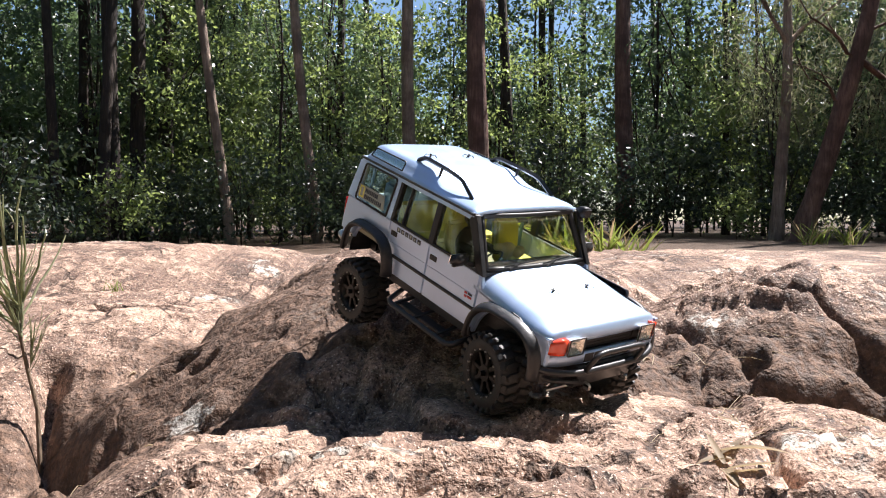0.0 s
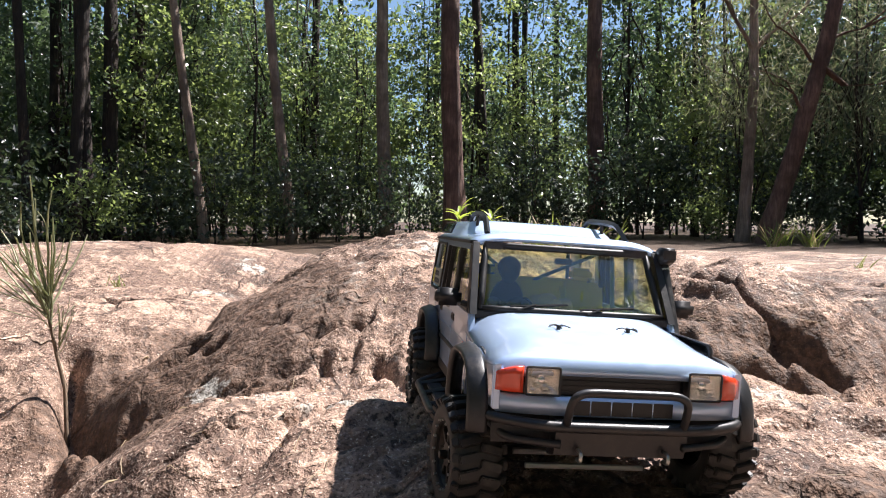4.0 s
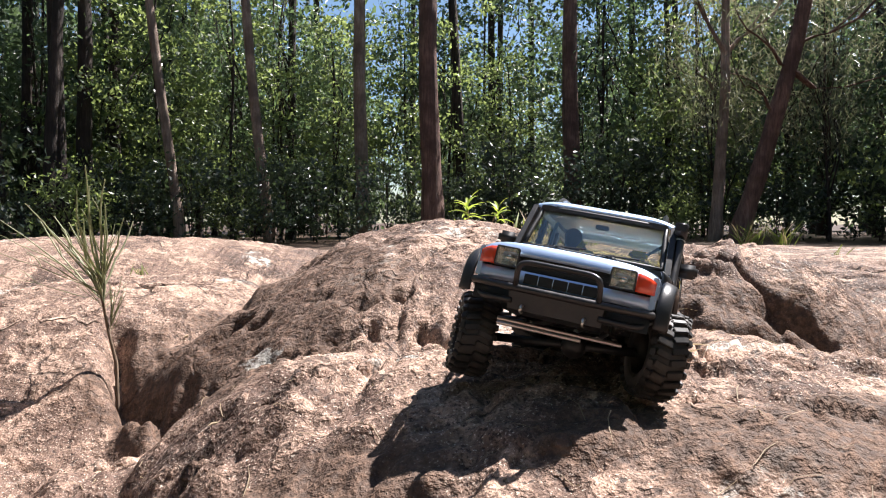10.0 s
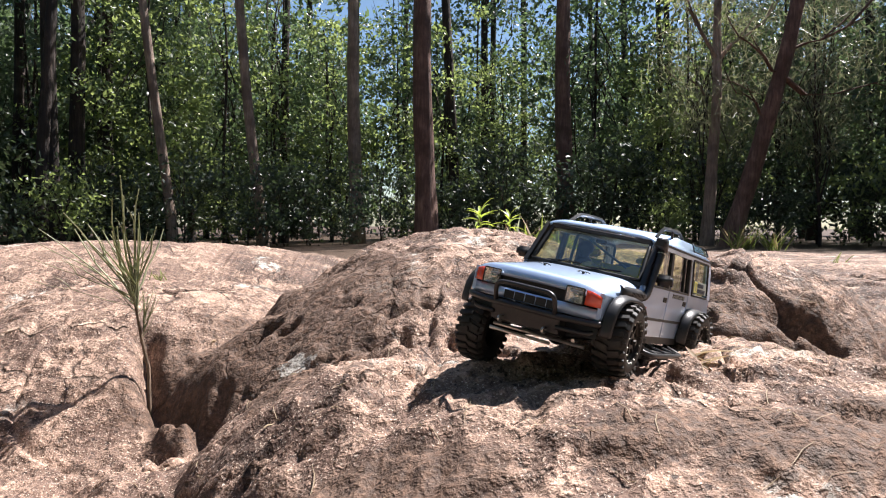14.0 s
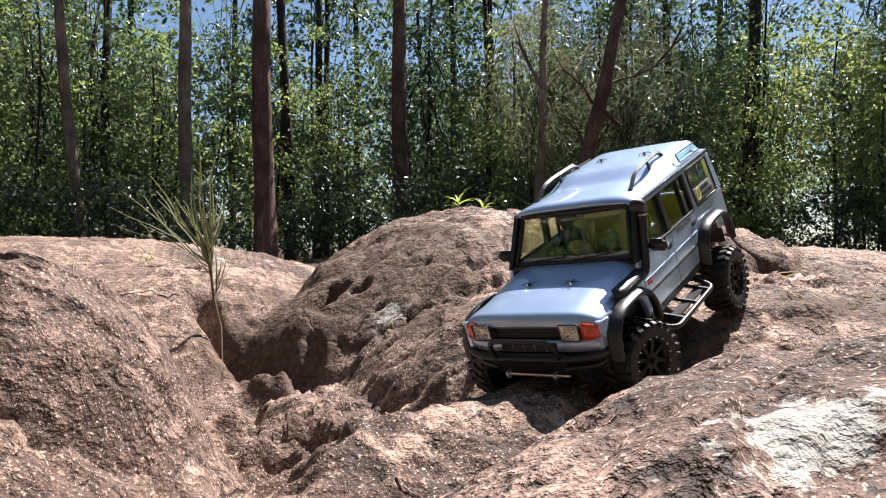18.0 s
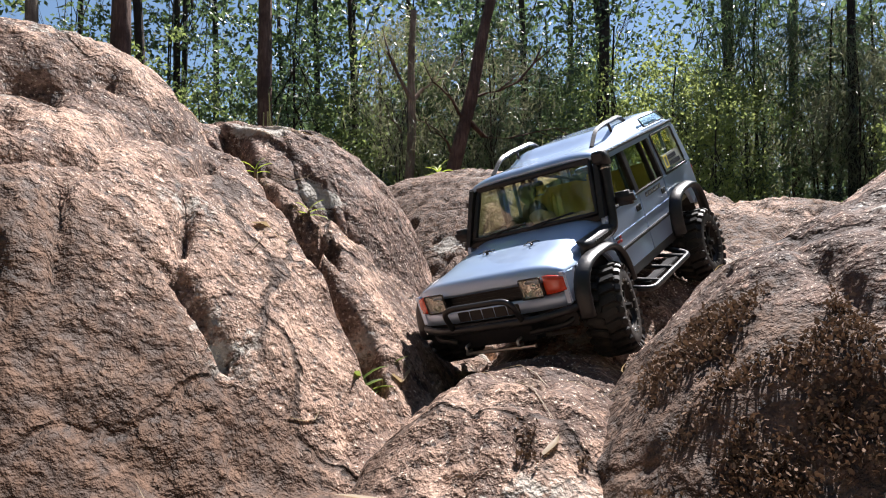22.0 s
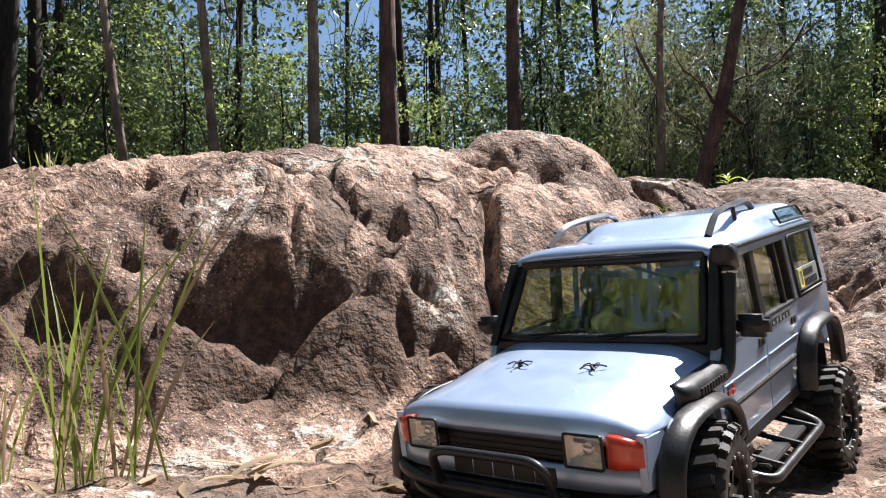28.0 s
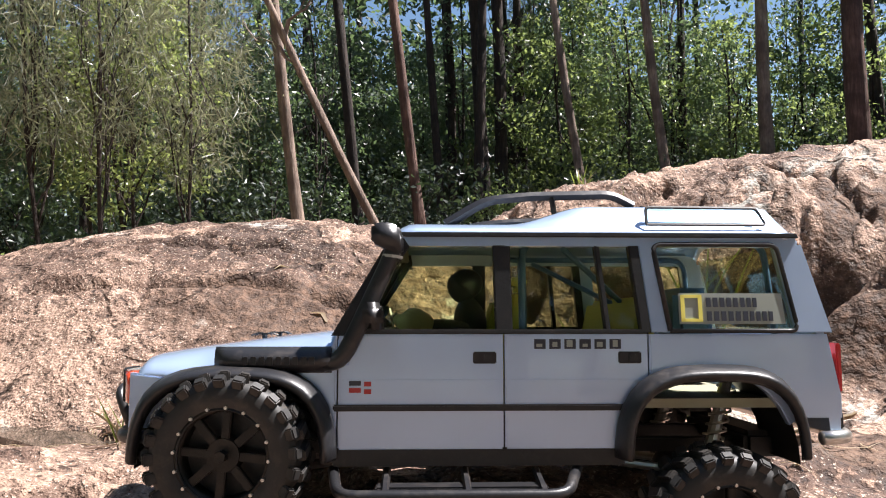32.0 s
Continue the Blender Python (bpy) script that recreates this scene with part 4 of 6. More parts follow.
        hl = part("headlight", boxed(0.2170, 0.2225, s * 0.0505, s * 0.0775, 0.0860, 0.1072, 0.0010), black, car)
        bowl = lambda u, v: Vector((0.2320 - 0.0090 * (1 - max(abs(2 * u - 1), abs(2 * v - 1)) ** 2), s * (0.0640 + 0.0130 * (2 * u - 1)), 0.0966 + 0.0102 * (2 * v - 1)))
        part("reflector", sheet(10, 8, bowl, (-0.0006, 0, 0)), M["reflector"], hl, "bright faceted reflector")
        part("lens", boxed(0.2322, 0.2336, s * 0.0512, s * 0.0768, 0.0864, 0.1068, 0.0005), M["lens"], hl)
        bm = bmesh.new()
        bmesh.ops.create_uvsphere(bm, u_segments=14, v_segments=10, radius=0.0042, matrix=pose(0.2262, s * 0.0640, 0.0966))
        part("bulb", bm, M["mirror"], hl, "", True)
        part("bezel", tube(bend([Vector((0.2335, s * y, z)) for y, z in ((0.0510, 0.0862), (0.0770, 0.0862), (0.0770, 0.1070), (0.0510, 0.1070), (0.0510, 0.0862))], 0.002), 0.0009, 6), black, hl)
        part("tail_lamp", boxed(-0.2435, -0.2475, s * 0.086, s * 0.098, 0.092, 0.124, 0.001), M["red_lens"], car)
        # mirror
        mir = part("mirror", add_box(bmesh.new(), -0.006, 0.007, -0.013, 0.013, -0.0085, 0.0085, 0.0042, pose(0.064, s * 0.1165, 0.1415, 0, 0, -8 * s)), trim, car, "black door mirror", True)
        part("mirror_glass", add_box(bmesh.new(), -0.0068, -0.0058, -0.0105, 0.0105, -0.0062, 0.0062, 0.0, pose(0.064, s * 0.1165, 0.1415, 0, 0, -8 * s)), M["mirror"], mir)
        part("mirror_foot", tube([(0.070, s * 0.094, 0.134), (0.066, s * 0.103, 0.1365)], 0.003), trim, mir)
        # rail on the roof, with raised ends
        rail = bend([(0.012, s * 0.074, 0.2045), (-0.012, s * 0.072, 0.2215), (-0.036, s * 0.071, 0.2245), (-0.095, s * 0.069, 0.2265), (-0.110, s * 0.069, 0.2185)], 0.008)
        part("roof_rail", tube(rail, 0.0032, 4), trim, car, "flat black roof rail")
        part("rail_foot", tube([(-0.052, s * 0.071, 0.2245), (-0.054, s * 0.072, 0.212)], 0.002, 6), trim, car)
        # alpine window in the raised roof
        part("alpine_glass", prism([(-0.112, 0.2025), (-0.196, 0.2025), (-0.1905, 0.2145), (-0.113, 0.2150)], s, lambda z: 0.0925 - (z - 0.2025) * 0.45, 0.001), M["dark_glass"], car)
        al = [Vector((x, s * (0.0928 - (z - 0.2025) * 0.45), z)) for x, z in ((-0.112, 0.2025), (-0.196, 0.2025), (-0.1905, 0.2145), (-0.113, 0.2150), (-0.112, 0.2025))]
        part("alpine_rubber", tube(bend(al, 0.003), 0.0011, 6), black, car)
        # step rail along the sill
        step = part("side_step", tube(bend([(0.094, s * 0.094, 0.044), (0.088, s * 0.128, 0.035), (-0.050, s * 0.128, 0.035), (-0.062, s * 0.094, 0.044)], 0.012), 0.0036, 8), trim, car, "black tubular side step", True)
        part("step_tread", boxed(0.066, -0.040, s * 0.104, s * 0.119, 0.034, 0.038, 0.001), trim, step)
        for x in (0.06, 0.01, -0.036):
            part("step_bracket", tube([(x, s * 0.09, 0.043), (x, s * 0.127, 0.036)], 0.0026, 6), trim, step)
        # hood clips
        bm = tube([(0.1515, s * 0.031, 0.122), (0.1515, s * 0.031, 0.1298)], 0.0019, 6)
        for k in range(5):
            a = 2 * math.pi * k / 5 + 0.3 * s
            tube(bend([(0.1515, s * 0.031, 0.1284), (0.1515 + 0.005 * math.cos(a), s * 0.031 + 0.005 * math.sin(a), 0.1300), (0.1515 + 0.0100 * math.cos(a + 0.3), s * 0.031 + 0.0100 * math.sin(a + 0.3), 0.1280)], 0.003, 2), 0.0006, 5, bm)
        part("body_clip", bm, black, car)
        bm = tube([(-0.126, s * 0.036, 0.215), (-0.126, s * 0.036, 0.2235)], 0.0014, 6)
        for k in range(4):
            a = 2 * math.pi * k / 4 + 0.6 * s
            tube([(-0.126, s * 0.036, 0.2215), (-0.126 + 0.006 * math.cos(a), s * 0.036 + 0.006 * math.sin(a), 0.2225), (-0.126 + 0.009 * math.cos(a), s * 0.036 + 0.009 * math.sin(a), 0.2195)], 0.0006, 5, bm)
        part("roof_clip", bm, black, car)
        # frame rails and dampers
        part("frame_rail", boxed(0.2, -0.225, s * 0.030, s * 0.038, 0.045, 0.055, 0.001), black, car)
        for x in HUB_X:
            d = part("damper", tube([(x - 0.012, s * 0.058, 0.045), (x - 0.03, s * 0.052, 0.098)], 0.0048, 10), M["steel"], car)
            coil = [(x - 0.012 - 0.018 * t + 0.0075 * math.cos(t * 44), s * (0.058 - 0.006 * t) + 0.0075 * math.sin(t * 44), 0.047 + 0.046 * t) for t in (k / 56 for k in range(57))]
            part("coil_spring", tube(coil, 0.001, 5), M["steel"], d)
            part("link_rod", tube([(x, s * 0.04, 0.032), (x * 0.25, s * 0.034, 0.046)], 0.003, 8), M["steel"], car)
    # bonnet, scuttle, roof
    def bonnet(u, v):
        y = 2 * v - 1
        x = 0.2290 - 0.145 * u
        z = 0.1145 + 0.0195 * u ** 0.8 - (0.0065 + 0.0115 * min(1, u * 3)) * abs(y) ** 7 - (0.010 * (1 - u / 0.06) ** 2 if u < 0.06 else 0)
        x -= 0.008 * abs(y) ** 3 * (1 - u)
        return Vector((x, y * (0.0985 + 0.0017 * min(1, u * 5)), z - 0.0018 * y * y))
    part("bonnet", sheet(34, 22, bonnet, (0, 0, -0.004)), paint, car, "silver-blue bonnet", True)
    part("scuttle", boxed(0.092, 0.080, -0.094, 0.094, 0.1255, 0.1325, 0.001), black, car)

    def roof(u, v):
        y = 2 * v - 1
        x = 0.0435 - 0.262 * u
        t = min(1, max(0, (-x - 0.022) / 0.055))
        t = t * t * (3 - 2 * t)
        e = min(1, max(0, (x + 0.2185) / 0.016))
        ay = abs(y)
        wide = 0.0945
        plain = 0.2065 - 0.009 * ay ** 6 - (0.006 * (1 - u / 0.05) ** 2 if u < 0.05 else 0)
        k = 1 - min(1, max(0, (ay - 0.80) / 0.17))
        k = k * k * (3 - 2 * k)
        return Vector((x, y * wide, plain + 0.0125 * t * k * (0.35 + 0.65 * e) - 0.006 * (1 - e)))
    part("roof", sheet(52, 34, roof, (0, 0, -0.003)), paint, car, "silver-blue stepped roof", True)
    # windscreen and frame
    def screen(u, v):
        y = 2 * v - 1
        return Vector((0.0865 - 0.047 * u + 0.005 * (1 - y * y), y * (0.0885 - 0.0075 * u), 0.1325 + 0.060 * u))
    part("windscreen", sheet(6, 12, screen, (-0.0012, 0, -0.0006)), M["screen_glass"], car, "", True)
    edge = [screen(0.02, v / 8) for v in range(9)] + [screen(u / 4, 1) for u in range(1, 5)] + [screen(1, 1 - v / 8) for v in range(1, 9)] + [screen(1 - u / 4, 0) for u in range(1, 5)]
    part("screen_rubber", tube([p + Vector((0.001, 0, 0.0005)) for p in edge], 0.0036, 6), black, car, "", True)
    part("screen_visor", boxed(0.045, 0.036, -0.083, 0.083, 0.1895, 0.1965, 0.001), black, car)
    part("inner_mirror", boxed(0.038, 0.035, -0.009, 0.009, 0.178, 0.184, 0.001), black, car)
    for y in (-0.056, 0.012):
        bm = tube([screen(0.02, 0.5 + y / 0.18) + Vector((0.006, 0, 0.001)), screen(0.10, 0.5 + (y + 0.018) / 0.18) + Vector((0.004, 0, 0.002))], 0.0011, 5)
        tube([screen(0.06, 0.5 + (y - 0.006) / 0.18) + Vector((0.0035, 0, 0.0015)), screen(0.13, 0.5 + (y + 0.050) / 0.18) + Vector((0.0035, 0, 0.0015))], 0.0012, 5, bm)
        part("wiper", bm, black, car)
    # front
    part("grille", boxed(0.2165, 0.2225, -0.050, 0.050, 0.0845, 0.1085, 0.001), black, car)
    for k in range(5):
        part("grille_slat", boxed(0.2222, 0.2236, -0.048, 0.048, 0.0868 + 0.0042 * k, 0.0880 + 0.0042 * k, 0.0003), black, car)
    part("front_apron", sheet(2, 12, lambda u, v: Vector((0.2300 - 0.009 * abs(2 * v - 1) ** 4, (2 * v - 1) * 0.0965, 0.0845 - 0.0145 * u)), (-0.006, 0, 0)), paint, car, "", True)
    for k in range(-2, 3):
        part("apron_slot", boxed(0.2285, 0.2304, k * 0.0165 - 0.0078, k * 0.0165 + 0.0078, 0.0712, 0.0822, 0.0004), black, car)
    part("bumper_plate", prism([(0.232, 0.068), (0.236, 0.060), (0.232, 0.041), (0.214, 0.037), (0.206, 0.052), (0.214, 0.068)], 1, lambda z: 0.052, 0.104, 0.001), trim, car, "scuffed black steel bumper plate")
    part("bumper_tube", tube(bend([(0.198, -0.108, 0.067), (0.226, -0.098, 0.066), (0.239, -0.058, 0.064), (0.239, 0.058, 0.064), (0.226, 0.098, 0.066), (0.198, 0.108, 0.067)], 0.02), 0.0042, 10), trim, car, "", True)
    part("nudge_bar", tube(bend([(0.238, -0.046, 0.062), (0.249, -0.045, 0.0875), (0.249, -0.036, 0.0925), (0.249, 0.036, 0.0925), (0.249, 0.045, 0.0875), (0.238, 0.046, 0.062)], 0.009), 0.0032, 10), trim, car, "black tubular nudge bar", True)
    for s in (1, -1):
        part("wing_brace", tube(bend([(0.236, s * 0.048, 0.050), (0.220, s * 0.088, 0.050), (0.202, s * 0.103, 0.064)], 0.01), 0.0032, 8), trim, car, "", True)
        hook = part("tow_hook", tube(bend([(0.234, s * 0.034, 0.046), (0.243, s * 0.034, 0.046), (0.243, s * 0.034, 0.039), (0.234, s * 0.034, 0.039)], 0.004), 0.0016, 6), M["steel"], car, "", True)
    part("steering_rod", tube([(0.186, -0.072, 0.030), (0.186, 0.072, 0.030)], 0.0026, 8), M["steel"], car)
    part("skid_bar", tube([(0.205, -0.066, 0.0245), (0.205, 0.030, 0.0245)], 0.0024, 8), M["steel"], car)
    # snorkel on the left side
    def duct(u, v):
        return Vector((0.1690 - 0.074 * u, 0.0975 + 0.010 * math.sin(math.pi * v) ** 0.6 * math.sin(math.pi * min(0.5, 0.12 + 2 * u)), 0.1045 + 0.0175 * v))
    part("snorkel_base", sheet(10, 8, duct, (0, -0.004, 0)), trim, car, "ribbed black snorkel base", True)
    for k in range(9):
        part("raised_bar", boxed(0.150 - 0.0052 * k, 0.150 - 0.0052 * k - 0.0032, 0.1068, 0.1081, 0.1110, 0.1160, 0.0), black, car)
    part("snorkel_pipe", tube(bend([(0.100, 0.1010, 0.1115), (0.088, 0.1035, 0.1140), (0.0585, 0.1005, 0.178), (0.0565, 0.1000, 0.1860)], 0.012), 0.0056, 12), trim, car, "black snorkel pipe", True)
    head = bmesh.new()
    sides = []
    for x, z0, z1, w in ((0.0500, 0.1820, 0.1925, 0.0064), (0.0530, 0.1805, 0.1995, 0.0074), (0.0620, 0.1850, 0.2020, 0.0080), (0.0700, 0.1885, 0.2005, 0.0080)):
        sides.append([head.verts.new((x, 0.1 + y * w, z)) for y, z in ((-1, z0), (1, z0), (1, z1), (-1, z1))])
    for p, q in zip(sides, sides[1:]):
        for k in range(4):
            head.faces.new((p[k], p[(k + 1) % 4], q[(k + 1) % 4], q[k]))
    head.faces.new(sides[0][::-1])
    head.faces.new(sides[-1])
    bmesh.ops.bevel(head, geom=head.edges[:], offset=0.0016, segments=2, affect="EDGES", clamp_overlap=True)
    part("snorkel_head", head, trim, car, "forward-facing black snorkel head", True)
    part("snorkel_mouth", boxed(0.0698, 0.0705, 0.0938, 0.1062, 0.1900, 0.1990, 0.0003), black, car)
    part("snorkel_clamp", tube([(0.0572, 0.1000, 0.1790), (0.0570, 0.1000, 0.1808)], 0.0068, 12), M["steel"], car)
    # back
    part("tailgate", prism([(-0.236, WAIST), (-0.246, 0.09), (-0.246, 0.066), (-0.238, 0.066), (-0.23, WAIST)], 1, lambda z: 0.0955, 0.191), paint, car)
    part("tail_glass", sheet(2, 4, lambda u, v: Vector((-0.2365 + 0.0165 * u, (2 * v - 1) * (0.090 - 0.005 * u), WAIST + 0.001 + 0.059 * u)), (0.001, 0, 0)), M["glass"], car)
    part("rear_bumper", tube(bend([(-0.225, -0.106, 0.064), (-0.252, -0.098, 0.064), (-0.254, 0, 0.064), (-0.252, 0.098, 0.064), (-0.225, 0.106, 0.064)], 0.012), 0.0045, 10), M["steel"], car, "dull tubular rear bumper", True)
    part("rear_plate", boxed(-0.249, -0.244, -0.095, 0.095, 0.068, 0.079, 0.001), trim, car)
    part("fuel_can", boxed(-0.222, -0.19, -0.06, 0.06, 0.044, 0.062, 0.004), black, car)
    part("spare_holder", boxed(-0.256, -0.246, -0.02, 0.02, 0.085, 0.115, 0.004), black, car)
    # inside
    part("cabin_floor", boxed(0.085, -0.235, -0.093, 0.093, 0.082, 0.088, 0.0), M["lining"], car)
    part("engine_bay", boxed(0.215, 0.085, -0.090, 0.090, 0.070, 0.104, 0.0), black, car)
    part("dashboard", boxed(0.083, 0.058, -0.092, 0.092, 0.105, 0.1325, 0.004), M["grey"], car)
    for y in (0.044, -0.044):
        seat = part("seat", boxed(0.026, -0.022, y - 0.023, y + 0.023, 0.094, 0.112, 0.005), M["yellow_paint"], car, "yellow seat")
        part("seat_back", add_box(bmesh.new(), -0.006, 0.008, -0.024, 0.024, 0, 0.052, 0.005, pose(-0.018, y, 0.106, 0, -14)), M["yellow_paint"], seat)
        part("head_rest", add_box(bmesh.new(), -0.004, 0.006, -0.013, 0.013, 0.054, 0.068, 0.004, pose(-0.018, y, 0.106, 0, -14)), M["yellow_paint"], seat)
    bench = part("rear_bench", boxed(-0.068, -0.112, -0.080, 0.080, 0.094, 0.112, 0.005), M["yellow_paint"], car, "yellow rear bench")
    part("bench_back", add_box(bmesh.new(), -0.006, 0.008, -0.084, 0.084, 0, 0.050, 0.005, pose(-0.108, 0, 0.106, 0, -12)), M["yellow_paint"], bench)
    part("water_can", boxed(-0.165, -0.20, -0.06, -0.01, 0.09, 0.165, 0.006), M["blue_can"], car, "blue plastic can")
    for s in (1, -1):
        part("cage_hoop", tube(bend([(-0.03, s * 0.085, 0.09), (-0.03, s * 0.078, 0.192), (-0.20, s * 0.078, 0.192), (-0.21, s * 0.082, 0.09)], 0.012), 0.0026, 6), M["blue_can"], car, "blue tubular cage", True)
        part("cage_brace", tube([(-0.2, s * 0.07, 0.10), (-0.06, -s * 0.07, 0.188)], 0.0022, 6), M["blue_can"], car)
    ring = [(0.050 + 0.005 * math.sin(a), -0.044 + 0.0145 * math.cos(a), 0.131 + 0.013 * math.sin(a)) for a in (2 * math.pi * k / 20 for k in range(21))]
    part("steering_wheel", tube(ring, 0.0014, 6), black, car)
    # a plain seated doll at the wheel, one rounded form
    bm = bmesh.new()
    for x, y, z, a, b, c in ((-0.004, -0.044, 0.132, 0.014, 0.019, 0.026), (0.0, -0.044, 0.166, 0.011, 0.0105, 0.0135), (-0.004, -0.044, 0.170, 0.012, 0.0125, 0.012), (0.020, -0.062, 0.134, 0.022, 0.006, 0.006), (0.020, -0.026, 0.134, 0.022, 0.006, 0.006), (0.018, -0.044, 0.112, 0.026, 0.018, 0.010)):
        bmesh.ops.create_uvsphere(bm, u_segments=16, v_segments=10, radius=1, matrix=Matrix.Translation((x, y, z)) @ Matrix.Diagonal((a, b, c, 1)))
    part("doll", bm, M["doll"], car, "plain dark seated doll", True)
    bm = bmesh.new()
    for x, y, z, a in ((0.040, -0.012, 0.137, 0.012), (0.046, 0.004, 0.136, 0.009), (0.034, -0.022, 0.138, 0.008), (0.052, -0.006, 0.138, 0.006)):
        bmesh.ops.create_uvsphere(bm, u_segments=12, v_segments=8, radius=a, matrix=pose(x, y, z))
    part("plush_toy", bm, M["plush"], car, "pale yellow plush lump on the dashboard", True)
    # axles
    for x in HUB_X:
        bm = tube([(x, -0.086, HUB_Z), (x, 0.086, HUB_Z)], 0.0052, 10)
        bmesh.ops.create_uvsphere(bm, u_segments=14, v_segments=10, radius=0.0155, matrix=pose(x, 0.016, HUB_Z))
        axle = part("axle", bm, black, car, "", True)
        AXLES.append(axle)
    part("gearbox", boxed(0.045, -0.035, -0.03, 0.03, 0.042, 0.070, 0.004), black, car)
    part("prop_shaft", tube([(0.142, 0.012, 0.036), (0.03, 0.006, 0.050)], 0.003, 8), M["steel"], car)
    part("prop_shaft", tube([(-0.14, 0.012, 0.036), (-0.03, 0.006, 0.050)], 0.003, 8), M["steel"], car)
    first = make_wheel()
    for i, (x, s) in enumerate(((HUB_X[0], 1), (HUB_X[0], -1), (HUB_X[1], 1), (HUB_X[1], -1))):
        w = first if i == 0 else copy_thing(first, pose(0, 0, 0))
        w.parent = car
        WHEELS.append((w, x, s))
    return car


def settle(car):
    """Lean the windscreen pillars forward at the top and draw in the tail."""
    for ob in car.children_recursive:
        top = ob
        while top.parent is not car:
            top = top.parent
        if ob.type != "MESH" or top in AXLES or top.name.startswith(("wheel", "snorkel", "raised_bar")):
            continue
        for v in ob.data.vertices:
            x, z = v.co.x, v.co.z
            if z > WAIST and x > -0.03:
                v.co.x = x + 0.013 * (z - WAIST) / (GUTTER - WAIST) * min(1, (x + 0.03) / 0.06) * (1 if z < 0.2 else 0.9)
            elif x < -0.175:
                v.co.x = -0.175 + (x + 0.175) * 0.86


# ---- the wood behind ----
rng = np.random.default_rng(7)


def leaves(centres, puffs, per, size, aspect, droop=0.0):
    """Small folded leaves gathered in flattened clumps round the centres: vertices and faces."""
    n = len(centres) * per
    p = np.repeat(centres, per, 0) + rng.normal(size=(n, 3)) * np.repeat(puffs, per)[:, None] * np.array((1.0, 1.0, 0.6))
    a = rng.normal(size=(n, 3))
    a[:, 2] -= droop
    a /= np.linalg.norm(a, axis=1)[:, None] + 1e-9
    b = np.cross(a, rng.normal(size=(n, 3)))
    b /= np.linalg.norm(b, axis=1)[:, None] + 1e-9
    nrm = np.cross(a, b)
    L = (size * rng.uniform(0.55, 1.4, n))[:, None]
    W = L * aspect
    tip, mid = p + a * L, p + a * L * 0.45
    v = np.stack([p, mid + b * W / 2 + nrm * W * 0.15, tip, mid - b * W / 2 + nrm * W * 0.15], 1).reshape(-1, 3)
    return v, np.arange(4 * n).reshape(n, 4)


def crown_mesh(name, clumps, per, wide, low, high, puff, size, aspect, mat, droop=0.0, hollow=0.45):
    """A crown of leaf clumps at the ends of its limbs, with gaps between them."""
    d = rng.normal(size=(clumps, 3))
    d /= np.linalg.norm(d, axis=1)[:, None]
    d *= (rng.uniform(hollow, 1, clumps) ** 0.7)[:, None]
    c = np.stack([d[:, 0] * wide, d[:, 1] * wide, (low + high) / 2 + d[:, 2] * (high - low) / 2], -1)
    c[:, :2] *= rng.uniform(0.55, 1.15, clumps)[:, None]
    v, f = leaves(c, puff * rng.uniform(0.55, 1.35, clumps), per, size, aspect, droop)
    return mesh_from(name, v, f, M[mat], False), c


def stem(points, radii, seg=9):
    """A tapered, slightly crooked stem."""
    out, faces = [], []
    for i, (p, r) in enumerate(zip(points, radii)):
        for k in range(seg):
            a = 2 * math.pi * k / seg
            w = 1 + 0.08 * math.sin(3 * a + i)
            out.append((p[0] + r * w * math.cos(a), p[1] + r * w * math.sin(a), p[2]))
    for i in range(len(points) - 1):
        for k in range(seg):
            faces.append((i * seg + k, i * seg + (k + 1) % seg, (i + 1) * seg + (k + 1) % seg, (i + 1) * seg + k))
    return out, faces


def join(parts):
    vs, fs, n = [], [], 0
    for v, f in parts:
        vs.append(np.asarray(v, float))
        fs.append(np.asarray(f, int) + n)
        n += len(v)
    return np.concatenate(vs), np.concatenate(fs)


def trunk_mesh(name, height, r, lean, mat, limbs=(), crook=0.09):
    n = 18
    pts = [(lean[0] * t + crook * math.sin(7 * t + r * 90) * t ** 0.5, lean[1] * t + crook * math.cos(5 * t + r * 50) * t ** 0.5, height * t - 0.4 * (t == 0)) for t in (k / (n - 1) for k in range(n))]
    rad = [r * (1.3 if k == 0 else 1.1 if k == 1 else 1.0 + 0.04 * math.sin(k * 2.3)) * (1 - 0.5 * k / (n - 1)) for k in range(n)]
    parts = [stem(pts, rad, 12)]
    for t, dx, dy, dz, rr in limbs:
        a = np.array(pts[int(t * (n - 1))])
        steps = (0, 0.2, 0.4, 0.6, 0.8, 1)
        b = [a + np.array((dx, dy, dz)) * s + np.array((0.05 * math.sin(9 * s + rr * 70), 0, 0.12 * math.sin(5 * s + dx))) * math.hypot(dx, dz) * (s > 0) for s in steps]
        parts.append(stem(b, [rr * (1 - 0.75 * s) for s in steps], 7))
        for q, up in ((2, 0.5), (3, -0.3), (4, 0.6)):
            c = b[q]
            parts.append(stem([c, c + np.array((dx * 0.18, dy * 0.3, dz * 0.2 + 0.18 * up)), c + np.array((dx * 0.30, dy * 0.5, dz * 0.3 + 0.5 * up))], [rr * 0.4, rr * 0.28, rr * 0.12], 5))
    return mesh_from(name, *join(parts), M[mat])


